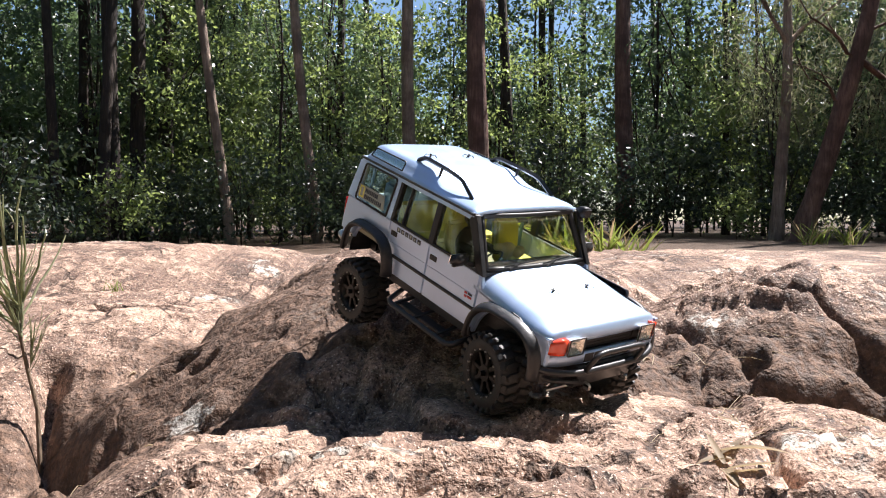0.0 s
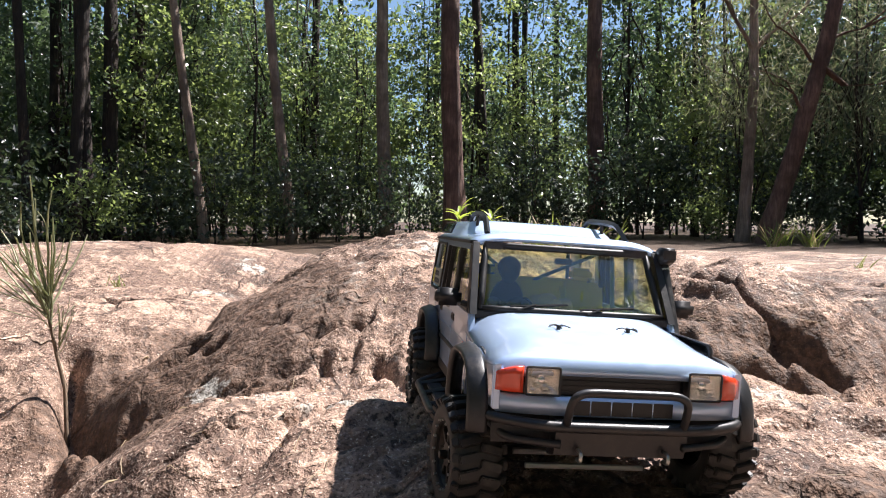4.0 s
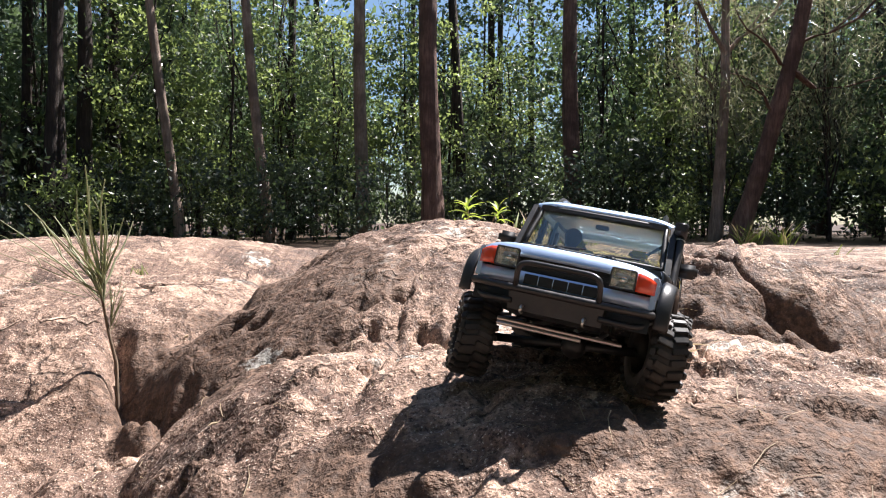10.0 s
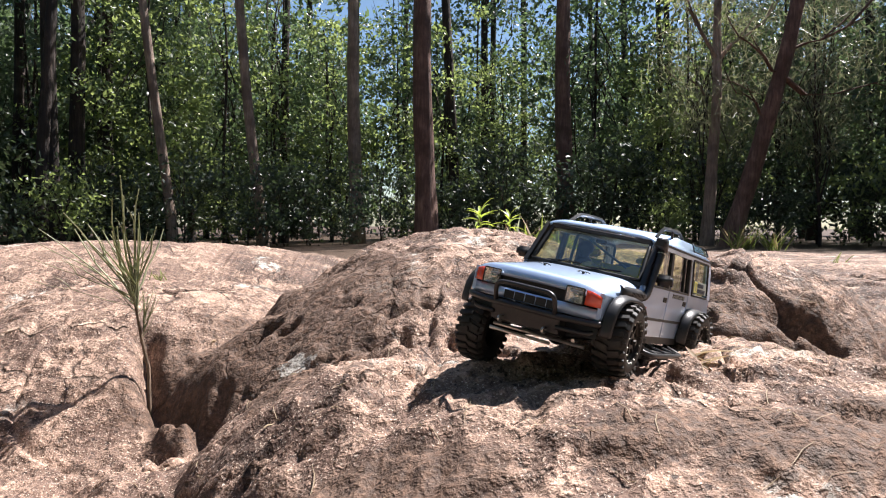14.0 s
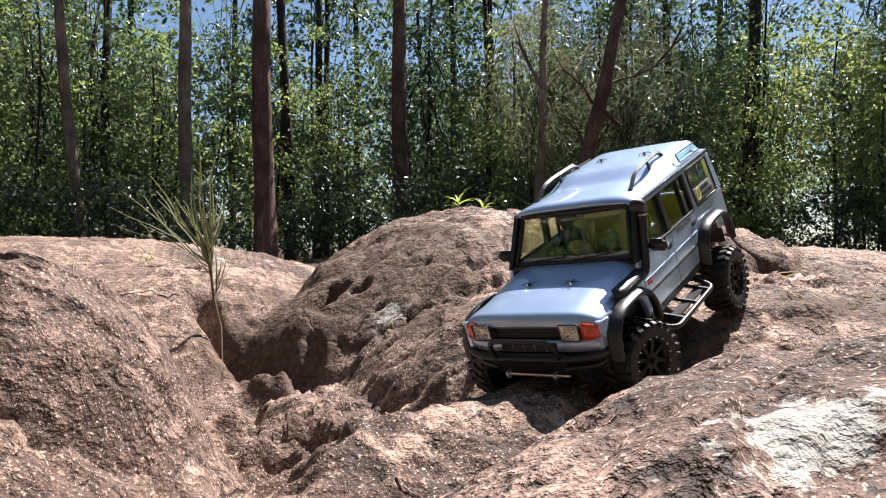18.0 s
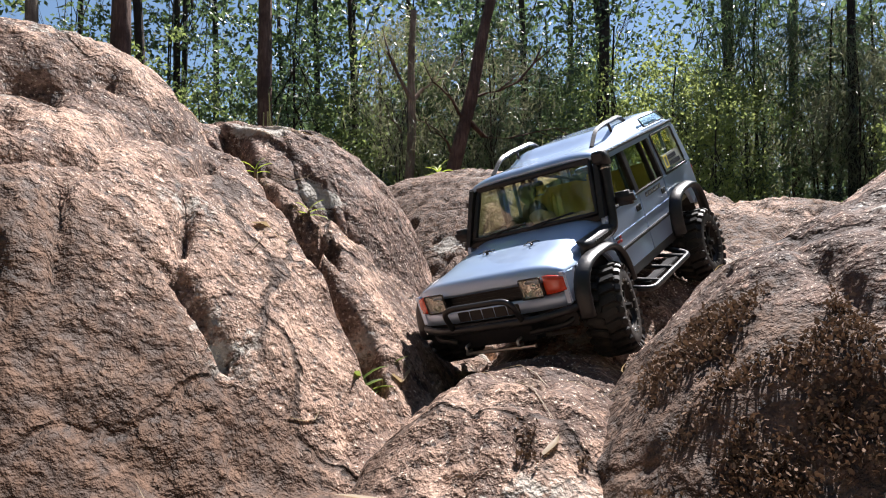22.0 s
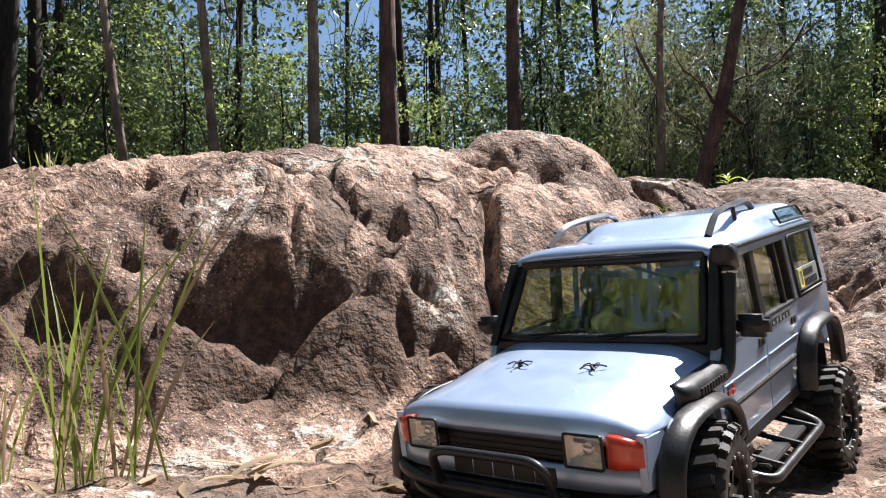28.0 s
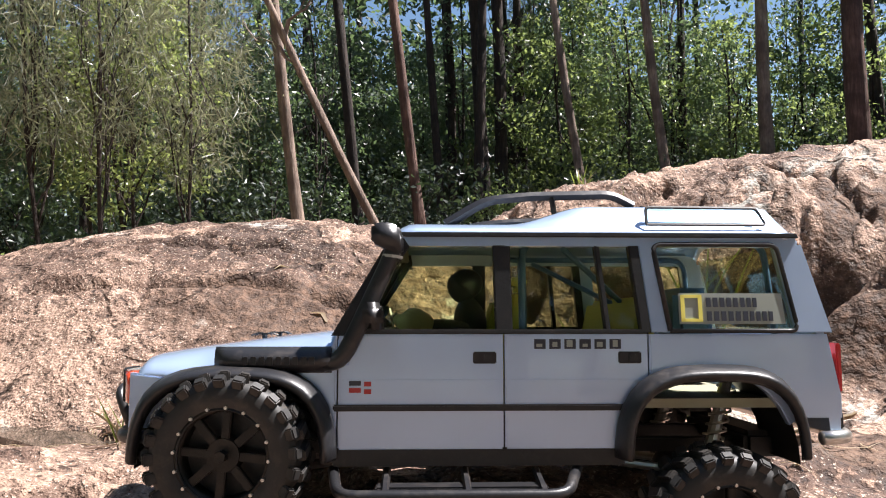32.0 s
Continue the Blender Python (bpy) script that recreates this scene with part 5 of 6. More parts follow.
CROWNS = {
    "canopy": [crown_mesh("crown", 36, 18, 3.2, 11.0, 19.5, 0.8, 0.45, 0.45, "dark_leaf", 0.4) for _ in range(2)],
    "dark": [crown_mesh("crown", 62, 66, 2.6, 0.6, 10.5, 0.37, 0.175, 0.55, "dark_leaf", 0.2) for _ in range(3)],
    "mid": [crown_mesh("crown", 54, 66, 2.4, 0.6, 9.2, 0.36, 0.17, 0.52, "mid_leaf", 0.2) for _ in range(2)],
    "light": [crown_mesh("crown", 46, 62, 2.6, 1.6, 10.0, 0.48, 0.19, 0.48, "light_leaf", 0.2) for _ in range(2)],
    "wispy": [crown_mesh("crown", 70, 50, 2.3, 3.2, 10.5, 0.50, 0.50, 0.05, "wispy_leaf", 1.0) for _ in range(2)],
    "she_oak": [crown_mesh("crown", 80, 46, 1.7, 0.6, 11.5, 0.42, 0.50, 0.09, "dark_leaf", 1.1) for _ in range(2)],
    "shrub": [crown_mesh("crown", 44, 38, 2.0, 0.1, 3.4, 0.30, 0.17, 0.5, "shaded_leaf", 0.1, 0.2) for _ in range(2)],
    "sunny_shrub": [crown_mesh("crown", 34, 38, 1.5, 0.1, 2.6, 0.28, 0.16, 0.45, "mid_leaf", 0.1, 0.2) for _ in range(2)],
    "back": [crown_mesh("crown", 64, 24, 4.6, 0.0, 17.0, 0.95, 0.62, 0.6, "dark_leaf", 0.2, 0.2) for _ in range(2)],
}
LABELS = {
    "canopy": ("tall gum tree with bare trunk and high dark crown", "tree"), "dark": ("dense dark green understorey tree in the wood", "tree"),
    "mid": ("mid-green leafy tree at the wood's edge", "tree"), "light": ("sunlit yellow-green leafy tree behind the rocks", "tree"),
    "wispy": ("grey-green wispy she-oak with drooping foliage", "tree"), "she_oak": ("dark narrow she-oak with hanging needle foliage", "tree"), "back": ("large dark tree deep in the wood", "tree"),
    "shrub": ("leafy shrub under the trees, leaves darkened for shade", "shrub"), "sunny_shrub": ("sunlit green shrub under the trees", "shrub"),
}
STEMS = {}


def put_tree(kind, x, y, scale, turn, mat="dark_bark", which=0):
    label, cat = LABELS[kind]
    which %= len(CROWNS[kind])
    crown, centres = CROWNS[kind][which]
    root = tagged(empty("tree" if cat == "tree" else "shrub", pose(x, y, float(bedrock(np.array(x), np.array(y))) - 0.05, 0, 0, turn) @ Matrix.Scale(scale, 4)), label, cat)
    ob = new("crown", crown)
    ob.parent = root
    if (kind, which) not in STEMS:
        top = centres[:, 2].max()
        limbs = [(0.2 + 0.65 * (i / 11), *(0.85 * (c - np.array((0, 0, top * (0.2 + 0.65 * (i / 11)))))), 0.035) for i, c in enumerate(centres[:11])] if cat == "tree" else [(0.1 + 0.1 * i, c[0], c[1], max(0.2, c[2] - 0.4), 0.02) for i, c in enumerate(centres[:6])]
        STEMS[kind, which] = trunk_mesh("trunk", top * 0.9, {"canopy": 0.16, "back": 0.2}.get(kind, 0.06) if cat == "tree" else 0.025, (0.35, 0.2), mat, limbs)
    t = new("trunk", STEMS[kind, which])
    t.parent = root
    return root


def tall_tree(x, y, z, tx, ty, tz, r, mat, label, height=19.0, limbs=(), crowned=True):
    """A tall trunk from its foot through a second point, with its crown high above."""
    k = height / (tz - z)
    g = float(bedrock(np.array(x), np.array(y)))
    base = (x - (tx - x) * (z - g) / (tz - z), y - (ty - y) * (z - g) / (tz - z), g)
    root = tagged(empty("tree", pose(*base)), label, "tree")
    lean = ((tx - x) * k, (ty - y) * k)
    t = new("trunk", trunk_mesh("trunk", height, r, lean, mat, limbs))
    t.parent = root
    if crowned:
        c = new("crown", CROWNS["canopy"][int(abs(x) * 7) % 2][0])
        c.parent = root
        c.matrix_basis = pose(lean[0] * 0.75, lean[1] * 0.75, height - 19.0, 0, 0, x * 50)
    return root


# foot, a second point on the trunk, radius
TALL = (
    (-6.8, 24.24, 0.22, -7.57, 24.02, 7.56, 0.162, "pale_bark"), (-4.02, 24.62, 0.03, -4.78, 24.49, 7.77, 0.179, "pale_bark"), (-1.04, 26.6, -0.03, -1.26, 26.59, 8.47, 0.252, "pale_bark"),
    (1.15, 22.37, 0.41, 0.96, 22.38, 7.3, 0.323, "red_bark"), (2.6, 28.48, 0.57, 2.23, 28.51, 9.12, 0.216, "dark_bark"), (6.38, 26.32, 0.57, 6.2, 26.36, 8.59, 0.318, "red_bark"),
    (-10.31, 25.72, 0.2, -10.26, 25.74, 8.0, 0.271, "dark_bark"), (-10.51, 23.48, 0.24, -10.24, 23.59, 7.37, 0.194, "dark_bark"), (-12.69, 26.88, 0.19, -12.68, 26.89, 8.27, 0.201, "dark_bark"),
    (-11.31, 31.74, 0.1, -11.29, 31.75, 9.72, 0.177, "dark_bark"), (5.08, 35.23, 0.55, 4.98, 35.24, 11.15, 0.174, "dark_bark"), (6.95, 36.94, 0.55, 6.72, 36.98, 11.7, 0.184, "dark_bark"),
)
TALL_TWO = (
    (-8.74, 34.59, 0.05, -8.81, 34.57, 10.61, 0.161, "dark_bark"), (-4.06, 39.43, -0.04, -3.84, 39.45, 12.15, 0.209, "dark_bark"), (11.06, 33.81, 0.55, 10.79, 33.9, 10.91, 0.188, "dark_bark"),
    (14.41, 36.86, 0.54, 14.1, 36.97, 11.89, 0.209, "dark_bark"), (19.19, 32.3, 0.55, 19.26, 32.26, 10.64, 0.227, "dark_bark"), (18.57, 22.48, 1.31, 18.63, 22.43, 9.12, 0.268, "dark_bark"),
    (23.87, 31.04, 1.57, 23.96, 30.98, 12.18, 0.209, "dark_bark"), (26.03, 19.12, 2.97, 25.94, 19.24, 11.61, 0.228, "dark_bark"), (23.74, 15.36, 2.6, 23.73, 15.38, 10.03, 0.179, "dark_bark"),
    (29.71, 17.06, 3.0, 29.86, 16.79, 11.66, 0.268, "dark_bark"), (30.64, 26.23, 3.68, 30.5, 26.39, 14.61, 0.25, "dark_bark"), (25.15, 12.88, 2.49, 25.22, 12.73, 9.54, 0.179, "dark_bark"),
)
TALL_THREE = (
    (-10.03, 11.36, 0.92, -10.26, 11.21, 4.32, 0.123, "pale_bark"), (-10.98, 15.43, 2.25, -11.18, 15.33, 6.33, 0.142, "dark_bark"), (-8.73, 14.3, 1.02, -9.15, 14.12, 5.79, 0.127, "red_bark"),
    (-11.66, 22.83, 3.01, -11.77, 22.79, 8.74, 0.155, "dark_bark"), (-10.49, 24.33, 1.52, -10.68, 24.26, 9.13, 0.262, "dark_bark"), (-9.84, 27.65, 1.66, -10.05, 27.6, 10.14, 0.179, "dark_bark"),
    (-13.99, 30.51, 1.82, -14.22, 30.42, 11.35, 0.177, "dark_bark"), (-18.83, 18.48, 1.05, -18.98, 18.35, 8.36, 0.155, "dark_bark"), (-18.07, 13.68, 0.47, -17.88, 13.89, 6.88, 0.148, "dark_bark"),
)
WORDS = {"pale_bark": "tall slender gum tree with pale pinkish bark", "red_bark": "tall gum tree with red-brown bark", "dark_bark": "slim dark-trunked tree deep in the wood"}
for row in TALL + TALL_TWO + TALL_THREE:
    tall_tree(*row, WORDS[row[-1]])
tall_tree(9.54, 21.55, 0.58, 9.73, 21.47, 6.27, 0.19, "pale_bark", "forked tree with grey-brown bark and drooping limbs", 8.5, ((0.68, 1.4, -0.5, 1.6, 0.09), (0.70, -1.3, -0.5, 1.5, 0.09), (0.62, 2.2, -0.6, -0.5, 0.06), (0.58, -1.6, -0.4, 0.3, 0.05)), False)
tall_tree(9.44, 19.95, 0.08, 10.68, 19.31, 5.75, 0.27, "red_bark", "leaning red-brown tree with crooked spreading limbs", 10.0, ((0.52, 3.6, -0.8, -0.7, 0.12), (0.54, 2.4, -0.6, 1.5, 0.11), (0.48, -1.6, -0.4, 0.9, 0.07), (0.40, -1.2, -0.3, 0.7, 0.06)), False)
tall_tree(-8.27, 11.21, 0.8, -9.75, 10.35, 4.64, 0.10, "pale_bark", "slender tree leaning far over", 8.5, ((0.5, -0.8, -0.3, 0.6, 0.05), (0.55, 0.6, 0.2, 0.9, 0.05)), False)


# understorey: ranks of smaller trees and shrubs, thinner where the sky shows through
def gap(az, r):
    return r > 20 and any(abs(az - g) < w + 24 / r for g, w in ((-0.6, 1.0), (11.8, 0.6), (43.5, 1.2), (-27.5, 1.2)))


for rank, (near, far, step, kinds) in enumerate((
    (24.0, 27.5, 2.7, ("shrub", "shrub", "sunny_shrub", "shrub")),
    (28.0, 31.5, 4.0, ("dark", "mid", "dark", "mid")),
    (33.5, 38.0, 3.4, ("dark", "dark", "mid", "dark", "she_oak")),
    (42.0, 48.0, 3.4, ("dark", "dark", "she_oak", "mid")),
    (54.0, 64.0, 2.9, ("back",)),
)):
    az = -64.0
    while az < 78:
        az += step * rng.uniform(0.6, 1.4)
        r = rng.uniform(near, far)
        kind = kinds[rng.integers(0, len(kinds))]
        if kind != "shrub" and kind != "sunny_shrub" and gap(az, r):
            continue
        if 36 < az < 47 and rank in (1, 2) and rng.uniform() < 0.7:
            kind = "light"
        # pale kinds at this end also stand in for a bright haze
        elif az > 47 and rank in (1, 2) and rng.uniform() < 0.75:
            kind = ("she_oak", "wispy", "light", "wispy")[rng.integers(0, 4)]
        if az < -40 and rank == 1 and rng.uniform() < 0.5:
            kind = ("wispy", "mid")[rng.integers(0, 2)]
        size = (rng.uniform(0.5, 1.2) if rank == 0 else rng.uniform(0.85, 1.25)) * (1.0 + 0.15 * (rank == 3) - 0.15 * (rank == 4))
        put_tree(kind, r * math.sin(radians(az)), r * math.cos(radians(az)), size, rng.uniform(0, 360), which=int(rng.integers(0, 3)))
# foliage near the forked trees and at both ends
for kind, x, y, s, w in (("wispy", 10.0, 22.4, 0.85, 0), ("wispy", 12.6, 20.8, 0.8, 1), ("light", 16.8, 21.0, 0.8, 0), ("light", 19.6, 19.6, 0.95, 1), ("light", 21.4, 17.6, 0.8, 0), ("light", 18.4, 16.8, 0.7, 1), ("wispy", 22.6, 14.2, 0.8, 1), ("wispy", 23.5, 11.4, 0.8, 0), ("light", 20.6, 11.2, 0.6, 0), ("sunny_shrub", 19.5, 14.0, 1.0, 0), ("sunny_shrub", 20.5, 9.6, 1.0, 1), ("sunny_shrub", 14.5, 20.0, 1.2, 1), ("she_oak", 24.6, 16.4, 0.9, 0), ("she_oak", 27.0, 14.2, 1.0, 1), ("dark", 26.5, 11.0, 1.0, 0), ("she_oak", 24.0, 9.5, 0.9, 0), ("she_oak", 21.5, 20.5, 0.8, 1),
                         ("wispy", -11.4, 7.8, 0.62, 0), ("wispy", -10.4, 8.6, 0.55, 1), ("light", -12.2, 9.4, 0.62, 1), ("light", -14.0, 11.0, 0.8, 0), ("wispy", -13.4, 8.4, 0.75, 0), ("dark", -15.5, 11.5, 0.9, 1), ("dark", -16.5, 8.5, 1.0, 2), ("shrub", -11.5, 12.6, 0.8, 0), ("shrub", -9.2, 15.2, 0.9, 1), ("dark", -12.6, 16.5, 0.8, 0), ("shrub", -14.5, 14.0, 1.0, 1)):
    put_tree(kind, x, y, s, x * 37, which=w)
# tall trees added over the wood, crowns out of view, to shade the understorey
for i in range(30):
    az = -62 + i * 4.6 + rng.uniform(-1, 1)
    r = (32.0, 37.0, 43.0)[i % 3] + rng.uniform(-1.5, 1.5)
    if not gap(az, r) and not (az > 37 and i % 2):
        put_tree("canopy", r * math.sin(radians(az)), r * math.cos(radians(az)), rng.uniform(0.9, 1.25), rng.uniform(0, 360), which=i)
# deep trees that close the far side
for i in range(14):
    az = -44 + i * 3.1
    if not gap(az, 49):
        put_tree("back", 49 * math.sin(radians(az)), 49 * math.cos(radians(az)), rng.uniform(0.75, 1.0), az * 7, which=i)
for i in range(9):
    az = -33.5 + i * 2.3
    put_tree(("dark", "back", "dark")[i % 3], (36 + 3 * (i % 3)) * math.sin(radians(az)), (36 + 3 * (i % 3)) * math.cos(radians(az)), 0.95, az * 11, which=i)
# unseen trees added behind the camera, which hold back the skylight
for i in range(26):
    az = 82 + i * 8.2
    r = rng.uniform(16, 21)
    put_tree(("back", "dark", "canopy")[i % 3], r * math.sin(radians(az)), r * math.cos(radians(az)) - 1.0, rng.uniform(1.0, 1.25), az * 3, which=i)
for i in range(15):
    az = 84 + i * 14.0
    r = rng.uniform(23, 27)
    put_tree("back", r * math.sin(radians(az)), r * math.cos(radians(az)), rng.uniform(1.1, 1.4), az * 5, which=i)


# ---- small plants and litter on the rock ----
def blade(path, w, up=(0, 0, 1)):
    """A narrow folded leaf along a path."""
    pts = [np.array(p, float) for p in path]
    n = len(pts)
    v, f = [], []
    for i, p in enumerate(pts):
        d = pts[min(i + 1, n - 1)] - pts[max(i - 1, 0)]
        s = np.cross(d, np.array(up) + 1e-3)
        s /= np.linalg.norm(s) + 1e-9
        t = i / (n - 1)
        ww = w * max(0.06, math.sin(math.pi * min(1, 0.18 + 0.82 * t)) ** 0.8)
        lift = np.array(up) * ww * 0.25
        v += [p - s * ww / 2 + lift, p, p + s * ww / 2 + lift]
    for i in range(n - 1):
        for k in (0, 1):
            f.append((3 * i + k, 3 * i + k + 1, 3 * i + 4 + k, 3 * i + 3 + k))
    return v, f


def spray(base, heading, tilt, length, curve, n=6):
    """A path that leaves base upwards and bends over."""
    out = []
    for i in range(n):
        t = i / (n - 1)
        a = radians(tilt + curve * t)
        r = length * t
        out.append((base[0] + r * math.sin(a) * math.cos(heading), base[1] + r * math.sin(a) * math.sin(heading), base[2] + r * math.cos(a)))
    return out


def top_of(x, y):
    return float(support_z(np.array([x]), np.array([y]))[0])


def plant(name, label, category, pieces):
    """pieces: (part name, material, list of (vertices, faces))."""
    root = tagged(empty(name), label, category)
    for nm, mat, geo in pieces:
        if geo:
            ob = new(nm, mesh_from(nm, *join(geo), M[mat]))
            ob.parent = root
    return root


prng = random.Random(11)
# sapling with needle twigs in the cleft
sx, sy, sz = -0.787, 1.413, top_of(-0.787, 1.413) + 0.028
line = [(sx, sy, sz - 0.06), (sx - 0.004, sy, sz + 0.10), (sx - 0.020, sy, sz + 0.17), (sx - 0.028, sy - 0.01, sz + 0.24), (sx - 0.036, sy - 0.01, sz + 0.28), (sx - 0.038, sy - 0.01, sz + 0.31)]
needles = []
head = np.array(line[3])
for k in range(22):
    # long jointed branchlets, most of them blown to one side
    h = math.pi + prng.uniform(-0.5, 0.5) if k < 13 else prng.uniform(0, 6.28)
    tilt = 4 + 6.0 * k if k < 13 else prng.uniform(2, 48)
    L = prng.uniform(0.17, 0.28) if k < 13 else prng.uniform(0.10, 0.20)
    q = spray(head + np.array((0, 0, prng.uniform(0.0, 0.06))), h, tilt, L, prng.uniform(-14, 4), 6)
    q = [(x + prng.uniform(-0.003, 0.003), y, z + prng.uniform(-0.003, 0.003)) for x, y, z in q]
    needles.append(stem(q, [0.0028, 0.0027, 0.0025, 0.0022, 0.0019, 0.0014], 5))
    if k % 2 == 0:
        needles.append(stem(spray(q[3], h + 0.3, max(0, tilt - 45), 0.05, 20, 4), [0.0013, 0.0012, 0.0011, 0.0008], 4))
for k in range(26):
    t = prng.uniform(-0.02, 0.12)
    needles.append(stem(spray(head + np.array((0, 0, t)), prng.uniform(0, 6.28), prng.uniform(10, 70), prng.uniform(0.04, 0.11), prng.uniform(-25, 5), 4), [0.0013, 0.0012, 0.001, 0.0007], 4))
for k in range(16):
    needles.append(stem(spray(np.array(line[2]) + np.array((0.004, 0, prng.uniform(0, 0.05))), prng.uniform(-0.5, 0.5), prng.uniform(8, 45), prng.uniform(0.05, 0.09), -10, 4), [0.0009, 0.0008, 0.0007, 0.0005], 4))
plant("sapling", "thin she-oak sapling with sparse grey-green needles in a rock cleft", "sapling", [("stem", "twig", [stem(line, [0.0052, 0.0044, 0.0038, 0.0033, 0.0028, 0.0018], 7)]), ("foliage", "needle", needles)])


def rosette_plant(x, y, heads, leaf, label, mat="bright_leaf", z=None):
    z = top_of(x, y) if z is None else z
    stems, blades = [], []
    for dx, dy, h, n in heads:
        tip = (x + dx, y + dy, z + h)
        stems.append(stem([(x + dx * 0.3, y, z - 0.02), (x + dx * 0.7, y + dy * 0.6, z + h * 0.55), tip], [0.003, 0.0026, 0.002], 6))
        for k in range(n):
            hd = 6.28 * k / n * 2.4 + prng.uniform(-0.3, 0.3)
            t = k / n
            b = (tip[0], tip[1], tip[2] - h * 0.35 * t)
            blades.append(blade(spray(b, hd, 25 + 55 * t + prng.uniform(-10, 10), leaf * prng.uniform(0.75, 1.2), 25), leaf * 0.15))
    return plant("leafy_plant", label, "plant", [("stem", "twig", stems), ("foliage", mat, blades)])


rosette_plant(0.12, 2.16, ((-0.02, 0, 0.145, 17), (0.085, 0.01, 0.13, 11), (-0.06, -0.02, 0.06, 9), (0.03, -0.03, 0.05, 10)), 0.066, "bright yellow-green leafy seedling growing behind the rock hump", z=0.553)
rosette_plant(1.35, 1.25, ((0, 0, 0.05, 9),), 0.06, "small yellow-green seedling on the rock", z=0.45)
rosette_plant(1.75, 1.0, ((0, 0, 0.06, 10),), 0.07, "small yellow-green seedling on the rock", z=0.44)
for x, y, z, s in ((-1.163, 0.343, 0.405, 0.022), (-1.114, 0.28, 0.35, 0.022)):
    rosette_plant(x, y, ((0, 0, s, 5),), s * 1.1, "tiny bright green sprout in the crevice", z=z)
rosette_plant(-1.10, 0.13, ((0, 0, 0.04, 9), (0.03, 0.01, 0.03, 7), (-0.02, -0.02, 0.05, 7)), 0.05, "green weed growing at the foot of the boulder", "grass", z=0.13)


def tuft(x, y, n, height, spread, label, mats=("grass", "straw"), lean=0.0, width=0.004):
    z = top_of(x, y) - 0.004
    green, dry = [], []
    for k in range(n):
        b = (x + prng.gauss(0, spread), y + prng.gauss(0, spread * 0.6), z)
        (dry if prng.random() < 0.25 else green).append(blade(spray(b, prng.uniform(0, 6.28), prng.uniform(0, 12) + lean, height * prng.uniform(0.35, 1.1), prng.uniform(0, 22), 5), width * prng.uniform(0.6, 1.2), (prng.uniform(-1, 1), prng.uniform(-1, 1), 0.2)))
    return plant("grass_tuft", label, "grass", [("foliage", mats[0], green), ("dry_foliage", mats[1], dry)])


for x, y, n, h, sp in ((-2.07, -0.40, 15, 0.27, 0.018), (-2.03, -0.405, 10, 0.25, 0.016), (-2.13, -0.40, 9, 0.15, 0.02), (-2.19, -0.41, 12, 0.10, 0.02), (-2.24, -0.41, 8, 0.10, 0.02)):
    tuft(x, y, n, h, sp, "green and rusty reed clump growing below the rock face")
for x, y, n, h, sp in ((-2.40, -0.625, 26, 0.075, 0.022), (-2.35, -0.62, 18, 0.085, 0.018), (-2.46, -0.63, 14, 0.05, 0.02), (-2.60, -0.615, 14, 0.085, 0.016), (-2.67, -0.61, 12, 0.07, 0.02), (-2.56, -0.66, 8, 0.05, 0.015)):
    tuft(x, y, n, h, sp, "short grass tuft rooted in leaf litter on the rock", lean=16)
for x, y in ((-2.46, -0.66), (-2.44, -0.60), (-2.55, -0.60), (-2.39, -0.64)):
    rosette_plant(x, y, ((0, 0, 0.022, 6), (0.02, 0.01, 0.035, 5)), 0.026, "small broad-leaved green weed in the litter", "bright_leaf")
for x, y, h in ((-2.297, 0.342, 0.05), (-1.0, 2.25, 0.05), (1.2, 2.3, 0.08), (1.6, 2.5, 0.08), (-3.35, -0.35, 0.09)):
    tuft(x, y, 16, h, 0.012, "small dry grass tuft in a rock crack", lean=14)
for x, y, h in ((0.75, 4.6, 0.35), (1.05, 4.7, 0.3), (8.4, 17.4, 0.8), (8.9, 17.9, 0.7), (9.3, 17.2, 0.8), (2.4, 9.5, 0.5)):
    tuft(x, y, 46, h, 0.09, "strappy green grass clump at the edge of the wood", lean=22, width=0.02)
# dead leaves and she-oak needles lying about
def scatter(name, label, n, region, length, width, mat, seed):
    r = random.Random(seed)
    x0, x1, y0, y1 = region
    X = np.array([r.uniform(x0, x1) for _ in range(n)])
    Y = np.array([r.uniform(y0, y1) for _ in range(n)])
    A = np.array([r.uniform(0, 6.28) for _ in range(n)])
    L = np.array([length * r.uniform(0.5, 1.3) for _ in range(n)])
    geo = []
    ends = [(X + L * t * np.cos(A + 0.35 * t), Y + L * t * np.sin(A + 0.35 * t)) for t in (0, 0.33, 0.66, 1.0)]
    zs = [support_z(ex, ey) for ex, ey in ends]
    for i in range(n):
        if max(z[i] for z in zs) - min(z[i] for z in zs) > 0.45 * L[i]:
            continue
        path = [(ends[k][0][i], ends[k][1][i], zs[k][i] + 0.002) for k in range(4)]
        geo.append(blade(path, width * r.uniform(0.7, 1.2)))
    tagged(new(name, mesh_from(name, *join(geo), M[mat])), label, "litter", kind="stuff")


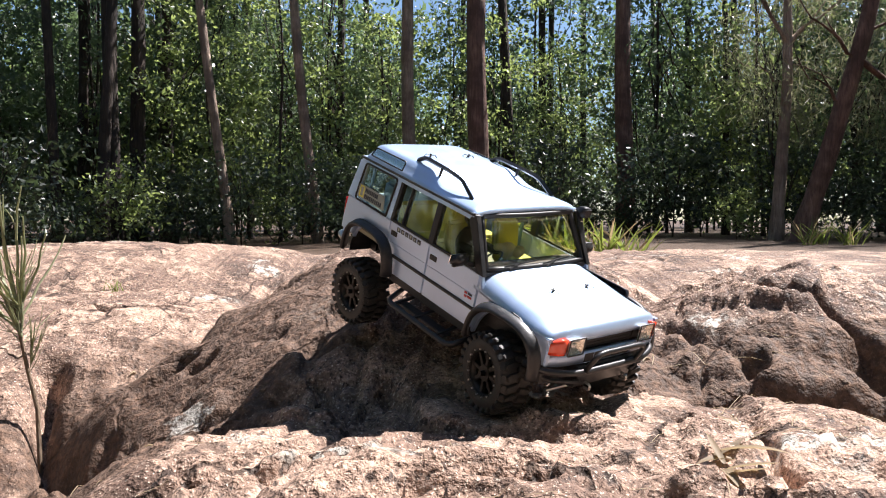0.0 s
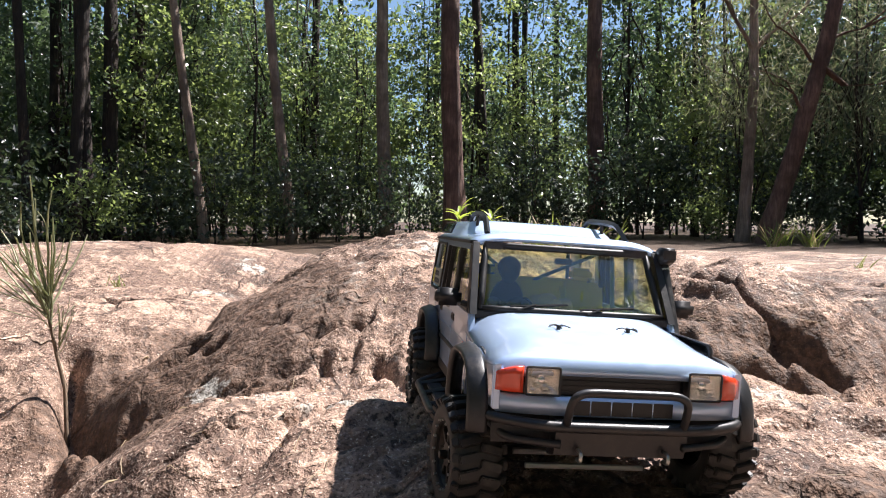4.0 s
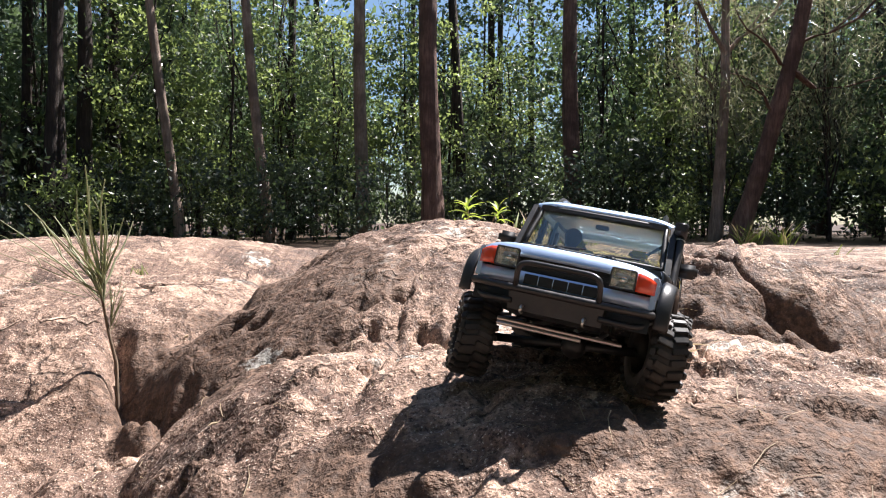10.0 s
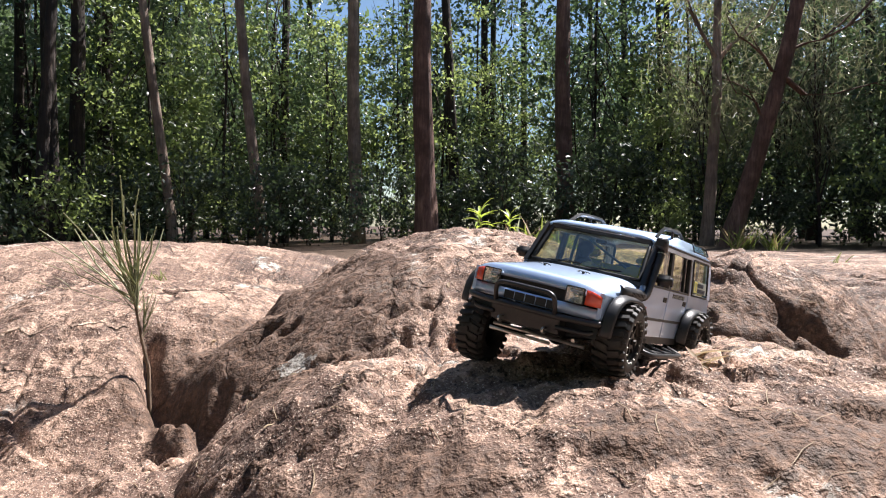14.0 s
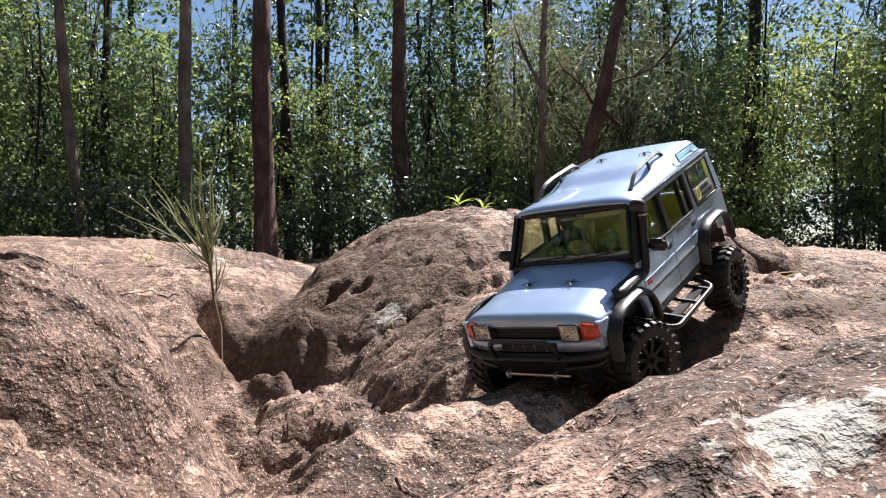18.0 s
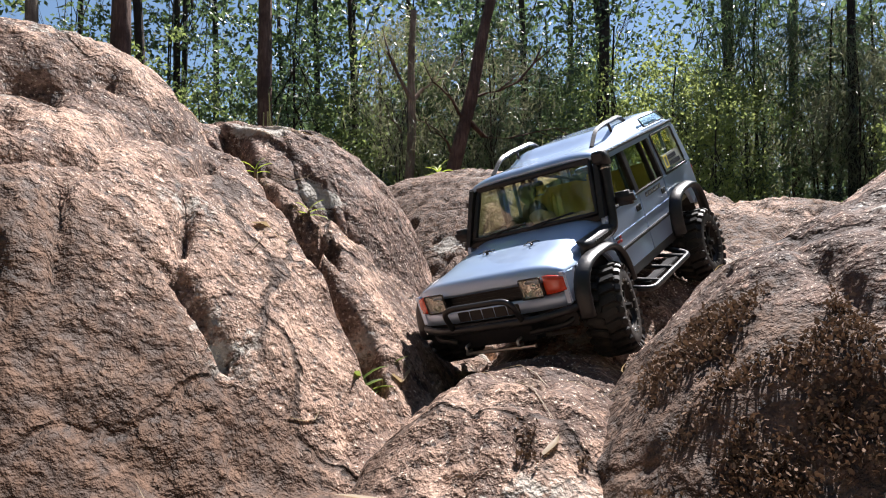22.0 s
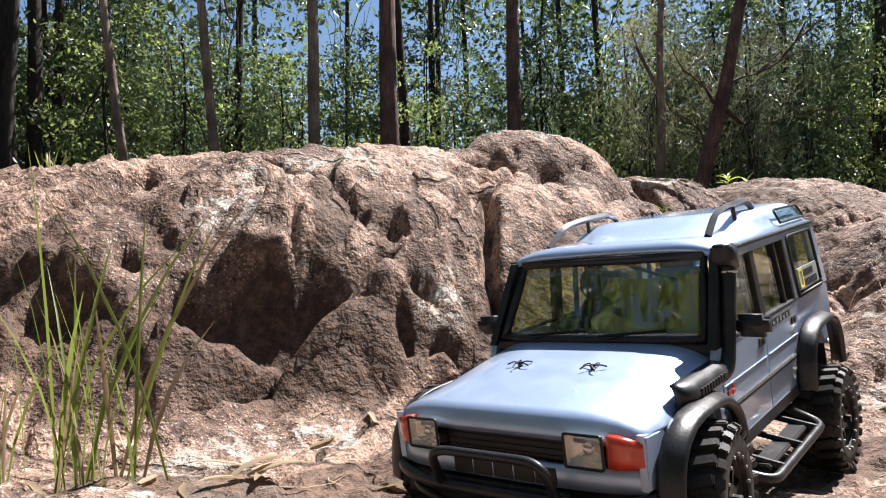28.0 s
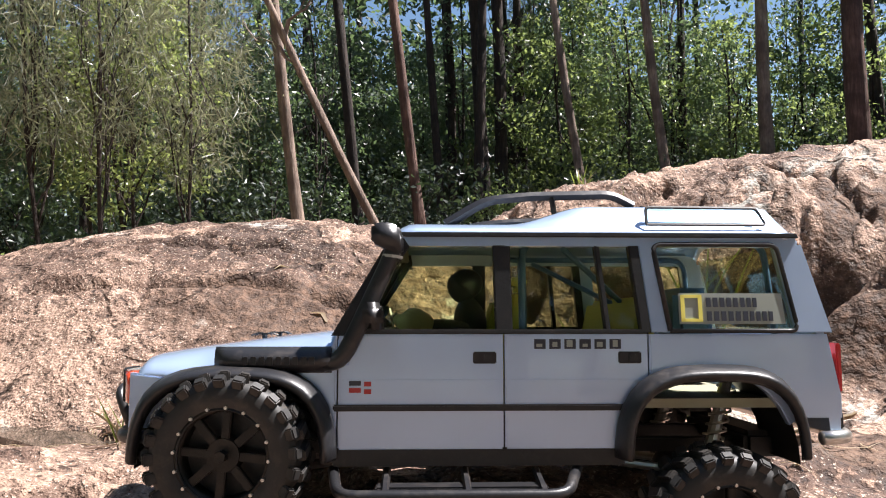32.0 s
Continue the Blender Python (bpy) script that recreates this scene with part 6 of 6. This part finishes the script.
scatter("fallen_needles", "dry straw-coloured needles strewn over the rock", 260, (0.3, 1.1, 0.7, 1.2), 0.07, 0.0016, "straw", 1)
scatter("fallen_needles", "dry straw-coloured needles strewn over the rock", 170, (-0.75, 0.6, 0.2, 1.0), 0.05, 0.0014, "straw", 2)
scatter("fallen_needles", "dry needles caught in the gully", 150, (-1.25, -0.6, -0.1, 0.5), 0.06, 0.0016, "straw", 3)
scatter("fallen_needles", "dry needles caught below the whaleback", 150, (-2.7, -1.2, -0.6, -0.1), 0.06, 0.0016, "straw", 4)
scatter("dead_leaves", "curled dead leaves on the rock floor", 30, (-1.4, -1.0, -0.30, 0.2), 0.035, 0.008, "straw", 5)
scatter("dead_leaves", "curled dead leaves below the whaleback", 46, (-2.7, -1.3, -0.65, -0.2), 0.035, 0.009, "straw", 6)
scatter("dead_leaves", "dead leaves on the upper rock", 40, (-0.8, 1.1, 0.3, 1.6), 0.03, 0.006, "straw", 7)


scatter("leaf_litter", "brown bed of dead needles and twigs along a rock joint", 420, (-2.75, -2.28, -0.68, -0.58), 0.045, 0.0035, "litter_brown", 8)
scatter("fallen_needles", "dry needles over the bed of litter", 120, (-2.75, -2.28, -0.70, -0.57), 0.07, 0.0016, "straw", 9)
for px, py, seed, many in ((-2.495, -0.395, 3, 46), (-1.93, -0.385, 4, 7), (0.225, 0.655, 5, 9), (-1.19, -0.17, 6, 8)):
    # a heap of curled strap leaves
    q = random.Random(seed)
    geo = []
    for k in range(many):
        t = q.uniform(-1, 1) if many > 20 else q.uniform(-0.4, 0.4)
        x, y = px + 0.040 * t + q.gauss(0, 0.008), py + 0.060 * t + q.gauss(0, 0.010)
        z = top_of(x, y) + 0.003 + q.uniform(0, 0.020 if many > 20 else 0.006)
        geo.append(blade(spray((x, y, z), q.gauss(0.75, 0.45) if many > 20 else q.uniform(0, 6.28), q.uniform(62, 84), q.uniform(0.035, 0.065), q.uniform(0, 22), 5), q.uniform(0.006, 0.011)))
    tagged(new("leaf_heap", mesh_from("leaf_heap", *join(geo), M["straw"])), "small heap of pale curled dead leaves on the rock", "litter", kind="stuff")


def moss(label, n, region, edge, seed):
    """Crumbly dry moss: tiny upright scales crowded in patches on a steep flank."""
    r = np.random.default_rng(seed)
    x0, x1, y0, y1 = region
    x, y = r.uniform(x0, x1, n), r.uniform(y0, y1, n)
    patch = fbm(x * 16, y * 16, 0.4, 4, 61) + 0.5 * fbm(x * 55, y * 55, 1.2, 2, 62)
    rim = np.minimum(np.minimum(x - x0, x1 - x), np.minimum(y - y0, y1 - y)) / edge
    keep = patch > 0.22 - 0.55 * np.clip(rim, 0, 1) + 0.26
    x, y = x[keep], y[keep]
    h = 0.004
    z = support_z(x, y)
    up = np.stack([z - support_z(x + h, y), z - support_z(x, y + h), np.full(len(x), h)], -1)
    up /= np.linalg.norm(up, axis=1)[:, None]
    at = np.stack([x, y, z], -1) + up * r.uniform(-0.001, 0.002, (len(x), 1))
    verts = []
    for k in range(3):
        d = up * 0.45 + r.normal(0, 0.6, (len(x), 3))
        d /= np.linalg.norm(d, axis=1)[:, None]
        w = np.cross(d, r.normal(0, 1, (len(x), 3)))
        w /= np.linalg.norm(w, axis=1)[:, None]
        long = r.uniform(0.0018, 0.0050, (len(x), 1))
        wide = long * r.uniform(0.16, 0.42, (len(x), 1))
        foot = at + r.normal(0, 0.0030, (len(x), 3))
        verts.append(np.stack([foot - w * wide * 0.4, foot + w * wide * 0.4, foot + d * long * 0.6 + w * wide, foot + d * long, foot + d * long * 0.6 - w * wide], 1).reshape(-1, 3))
    verts = np.concatenate(verts)
    faces = np.arange(len(verts)).reshape(-1, 5)
    tagged(new("dry_moss", mesh_from("dry_moss", verts, faces, M["dry_moss"])), label, "moss", kind="stuff")


moss("dark brown crumbly dry moss on the flank of the low boulder", 17000, (-1.055, -0.905, -0.56, -0.08), 0.05, 21)
moss("dark brown dry moss at the foot of the gully boulder", 4000, (-1.10, -0.98, -0.36, -0.10), 0.05, 22)


# a shallow strip of standing water
bm = bmesh.new()
rim = [bm.verts.new((-2.78 + 0.20 * math.cos(a) * (1 + 0.15 * math.sin(3 * a)), -0.622 + 0.034 * math.sin(a) * (1 + 0.25 * math.cos(5 * a)) - 0.14 * 0.20 * math.cos(a), 0.1505)) for a in (2 * math.pi * k / 40 for k in range(40))]
low = [bm.verts.new(v.co + Vector((0, 0, -0.02))) for v in rim]
bm.faces.new(rim)
bm.faces.new(low[::-1])
for k in range(40):
    bm.faces.new((rim[k - 1], low[k - 1], low[k], rim[k]))
bmesh.ops.recalc_face_normals(bm, faces=bm.faces)
tagged(part("puddle", bm, M["water"], None), "shallow strip of brown rainwater lying in the rock", "puddle", kind="structure")


# a pale quartz vein across the left slab, and loose stones
def vein(points, w):
    v, f = [], []
    for i, (x, y) in enumerate(points):
        ww = w * (0.6 + 0.8 * abs(math.sin(i * 2.7)))
        for s in (-1, 1):
            v.append((x, y + s * ww, float(ground_z(np.array([x]), np.array([y + s * ww]))[0]) + 0.003))
    for i in range(len(points) - 1):
        f.append((2 * i, 2 * i + 2, 2 * i + 3, 2 * i + 1))
    tagged(new("quartz_vein", mesh_from("quartz_vein", v, f, M["stone"])), "thin pale quartz vein in the rock", "vein")


vein([(-1.75 + 0.012 * i, 1.60 + 0.010 * math.sin(i * 0.7) + 0.004 * math.sin(i * 2.9)) for i in range(72)], 0.006)


def stone(x, y, r, seed):
    bm = bmesh.new()
    bmesh.ops.create_icosphere(bm, subdivisions=3, radius=1)
    q = random.Random(seed)
    sx, sy, sz = q.uniform(0.8, 1.3), q.uniform(0.7, 1.1), q.uniform(0.5, 0.8)
    for v in bm.verts:
        n = noise.noise(v.co * 1.3 + Vector((seed, 0, 0))) * 0.35 + noise.noise(v.co * 4 + Vector((0, seed, 0))) * 0.08
        v.co = Vector((v.co.x * sx, v.co.y * sy, v.co.z * sz)) * r * (1 + n)
    tagged(part("stone", bm, M["stone"], None, smooth=True, at=pose(x, y, top_of(x, y) + r * 0.15, 0, 0, seed * 40)), "loose weathered stone resting on the rock", "stone", "loose stones")


for i, (x, y, r) in enumerate(((-0.86, 0.30, 0.03), (-0.92, 0.24, 0.02), (-0.78, 0.42, 0.035), (-1.02, -0.05, 0.018), (-0.99, 0.10, 0.022), (0.55, 1.02, 0.03), (0.62, 1.0, 0.022), (-1.30, -0.14, 0.02), (-1.5, -0.2, 0.018), (-2.3, -0.42, 0.02), (-0.66, 0.95, 0.02))):
    stone(x, y, r, i + 1)


# ---- the car and its drive ----
WHEELS, AXLES = [], []
car = build_car()
settle(car)
CAR = [
    (0, 0.026, 1.08, 0.517, 2.7, 19.5, -50.7),
    (0.5, 0.055, 0.989, 0.481, -0.7, 14.5, -57),
    (1, 0.07, 0.92, 0.468, -0, 8.8, -61.9),
    (1.5, 0.076, 0.863, 0.463, -11.1, 12, -69.2),
    (2, 0.083, 0.809, 0.456, -22.4, 10.3, -73.2),
    (2.5, 0.083, 0.809, 0.459, -22.8, 9, -73.4),
    (3, 0.098, 0.708, 0.473, -21, -3.6, -75.1),
    (3.5, 0.1, 0.629, 0.46, -7.8, -5.7, -80.6),
    (5.5, 0.06, 0.409, 0.448, -5.4, 9.5, -90.4),
    (6, 0.063, 0.406, 0.444, -3, 11.4, -90.7),
    (6.5, 0.063, 0.399, 0.443, -2.7, 12, -90.5),
    (7, 0.063, 0.394, 0.441, -2.4, 12.1, -89.9),
    (7.5, 0.063, 0.392, 0.44, -2.3, 12.2, -89.3),
    (8, 0.064, 0.394, 0.44, -2, 12.3, -89.3),
    (8.5, 0.066, 0.396, 0.439, -1.4, 12, -89.1),
    (9, 0.068, 0.437, 0.444, -0.5, 8.6, -92.9),
    (9.5, 0.074, 0.522, 0.45, -5.2, -2.4, -99.2),
    (10, 0.093, 0.623, 0.448, -10, -12.3, -113.3),
    (10.5, 0.107, 0.732, 0.45, -1.1, -8.3, -125.6),
    (11, 0.135, 0.805, 0.445, -6.2, -8.2, -128.8),
    (11.5, 0.135, 0.804, 0.445, -7.6, -7, -128.7),
    (12, 0.136, 0.809, 0.445, -7.8, -6.8, -128.8),
    (12.5, 0.135, 0.806, 0.445, -7.6, -6.9, -128.8),
    (13, 0.13, 0.797, 0.447, -8.3, -6.8, -128.1),
    (13.5, 0.125, 0.789, 0.447, -7.4, -6.9, -129),
    (14, 0.087, 0.74, 0.446, -9.1, -8.5, -129.7),
    (14.5, 0.049, 0.68, 0.443, -12.1, -12.2, -131.8),
    (16.5, -0.075, 0.513, 0.441, -12.2, 4.9, -129.4),
    (17, -0.136, 0.478, 0.43, -11.3, 13.7, -134.7),
    (17.5, -0.192, 0.448, 0.417, -1.6, 19.2, -142.4),
    (18, -0.256, 0.414, 0.401, 4.5, 21, -146.8),
    (18.5, -0.316, 0.392, 0.394, 0.1, 20.6, -150.6),
    (19, -0.387, 0.356, 0.369, -1.7, 18.9, -156.7),
    (19.5, -0.466, 0.325, 0.338, 6.4, 14.1, -152.7),
    (20, -0.538, 0.293, 0.307, 10.3, 9.9, -151.9),
    (20.5, -0.612, 0.257, 0.29, 11.8, 17.4, -155.2),
    (21, -0.682, 0.219, 0.267, 11.9, 19.6, -156.1),
    (21.5, -0.733, 0.185, 0.256, 10.8, 19.5, -155.2),
    (22, -0.753, 0.177, 0.253, 10, 18, -154.5),
    (22.5, -0.814, 0.134, 0.236, 5.9, 14.5, -150.9),
    (23, -0.884, 0.076, 0.211, 8.2, 9.5, -144.9),
    (23.5, -0.944, 0.039, 0.203, 11.7, 9.2, -143.9),
    (24, -0.998, -0.001, 0.202, 10.7, 4.4, -144.3),
    (24.5, -1.09, -0.077, 0.173, 5.3, 10.5, -145.6),
    (26.5, -1.367, -0.302, 0.15, 10.9, 0.2, -143.7),
    (27, -1.438, -0.352, 0.147, 10.9, -1, -145.8),
    (27.5, -1.502, -0.388, 0.152, 10.6, -0.3, -144),
    (28, -1.572, -0.435, 0.145, 2.5, 6.7, -140.3),
    (28.5, -1.637, -0.495, 0.141, 1.1, 3.9, -138.2),
    (29, -1.705, -0.55, 0.149, -2, 2.3, -138.7),
    (29.5, -1.774, -0.604, 0.157, -2.8, -2.5, -141),
    (30, -1.848, -0.653, 0.147, -10.6, -10.9, -145.1),
    (30.5, -1.927, -0.699, 0.15, -16.4, -5.4, -148.3),
    (31, -2.003, -0.734, 0.16, -11.8, -3.2, -151.2),
    (31.5, -2.081, -0.76, 0.176, -4.3, -3.1, -152.5),
    (32, -2.175, -0.778, 0.175, 5.5, -2.3, -156.3),
]
STEER = ((0, -8), (1, 14), (2, 24), (3, 20), (3.5, 8), (5.5, 0), (8.5, 6), (9, 22), (10, 24), (10.5, 10), (11, 0), (13, 0), (14.5, 8), (16.5, -14), (17.5, -18), (19, -14), (21, 8), (22, 14), (23, 8), (24.5, 0), (26.5, 0), (28, 6), (29.5, -14), (31, -12), (32, -4))


def motions():
    walk(car, [(t, pose(*p)) for t, *p in CAR])
    ct = np.array([r[0] for r in CAR])
    cv = np.array([r[1:] for r in CAR])
    times = [k / 4 for k in range(129)]
    poses = [pose(*[float(np.interp(t, ct, cv[:, k])) for k in range(6)]) for t in times]
    lift = {}
    for i, (w, x, s) in enumerate(WHEELS):
        sink = []
        offs = [(d, q) for d in (-0.036, -0.024, -0.012, 0, 0.012, 0.024, 0.036) for q in (-0.012, 0.012)]
        spots = [m @ Vector((x + d, s * HUB_Y + q, HUB_Z)) for m in poses for d, q in offs]
        tops = support_z(np.array([p.x for p in spots]), np.array([p.y for p in spots])).reshape(len(poses), -1)
        for m, row in zip(poses, tops):
            r3 = m.to_3x3()
            ahead, up = r3 @ Vector((1, 0, 0)), r3 @ Vector((0, 0, 1))
            hub = m @ Vector((x, s * HUB_Y, HUB_Z))
            need = max(top + math.sqrt(R_TYRE ** 2 - d * d) - ahead.z * d - hub.z for top, (d, q) in zip(row, offs))
            sink.append(max(-0.030, min(0.024, (float(need) - 0.002) / up.z)))
        sink = np.convolve(np.pad(sink, 1, mode="edge"), (0.2, 0.6, 0.2), "valid")
        lift[i] = sink
        rows, roll = [], 0.0
        for k, (t, m) in enumerate(zip(times, poses)):
            if k:
                step = (m.translation - poses[k - 1].translation).dot(m.to_3x3() @ Vector((1, 0, 0)))
                roll += math.degrees(step / R_TYRE)
            steer = float(np.interp(t, [a for a, b in STEER], [b for a, b in STEER])) if x > 0 else 0.0
            turn = Matrix.Rotation(radians(steer + (0 if s > 0 else 180)), 4, "Z")
            rows.append((t, Matrix.Translation((x, s * HUB_Y, HUB_Z + sink[k])) @ turn @ Matrix.Rotation(radians(roll * s), 4, "Y")))
        walk(w, rows)
    for j, axle in enumerate(AXLES):
        rows = []
        for k, t in enumerate(times):
            a, b = lift[2 * j][k], lift[2 * j + 1][k]
            turn = math.atan2(a - b, 2 * HUB_Y)
            x = HUB_X[j]
            rows.append((t, Matrix.Translation((0, 0, (a + b) / 2)) @ Matrix.Translation((x, 0, HUB_Z)) @ Matrix.Rotation(turn, 4, "X") @ Matrix.Translation((-x, 0, -HUB_Z))))
        walk(axle, rows)


motions()
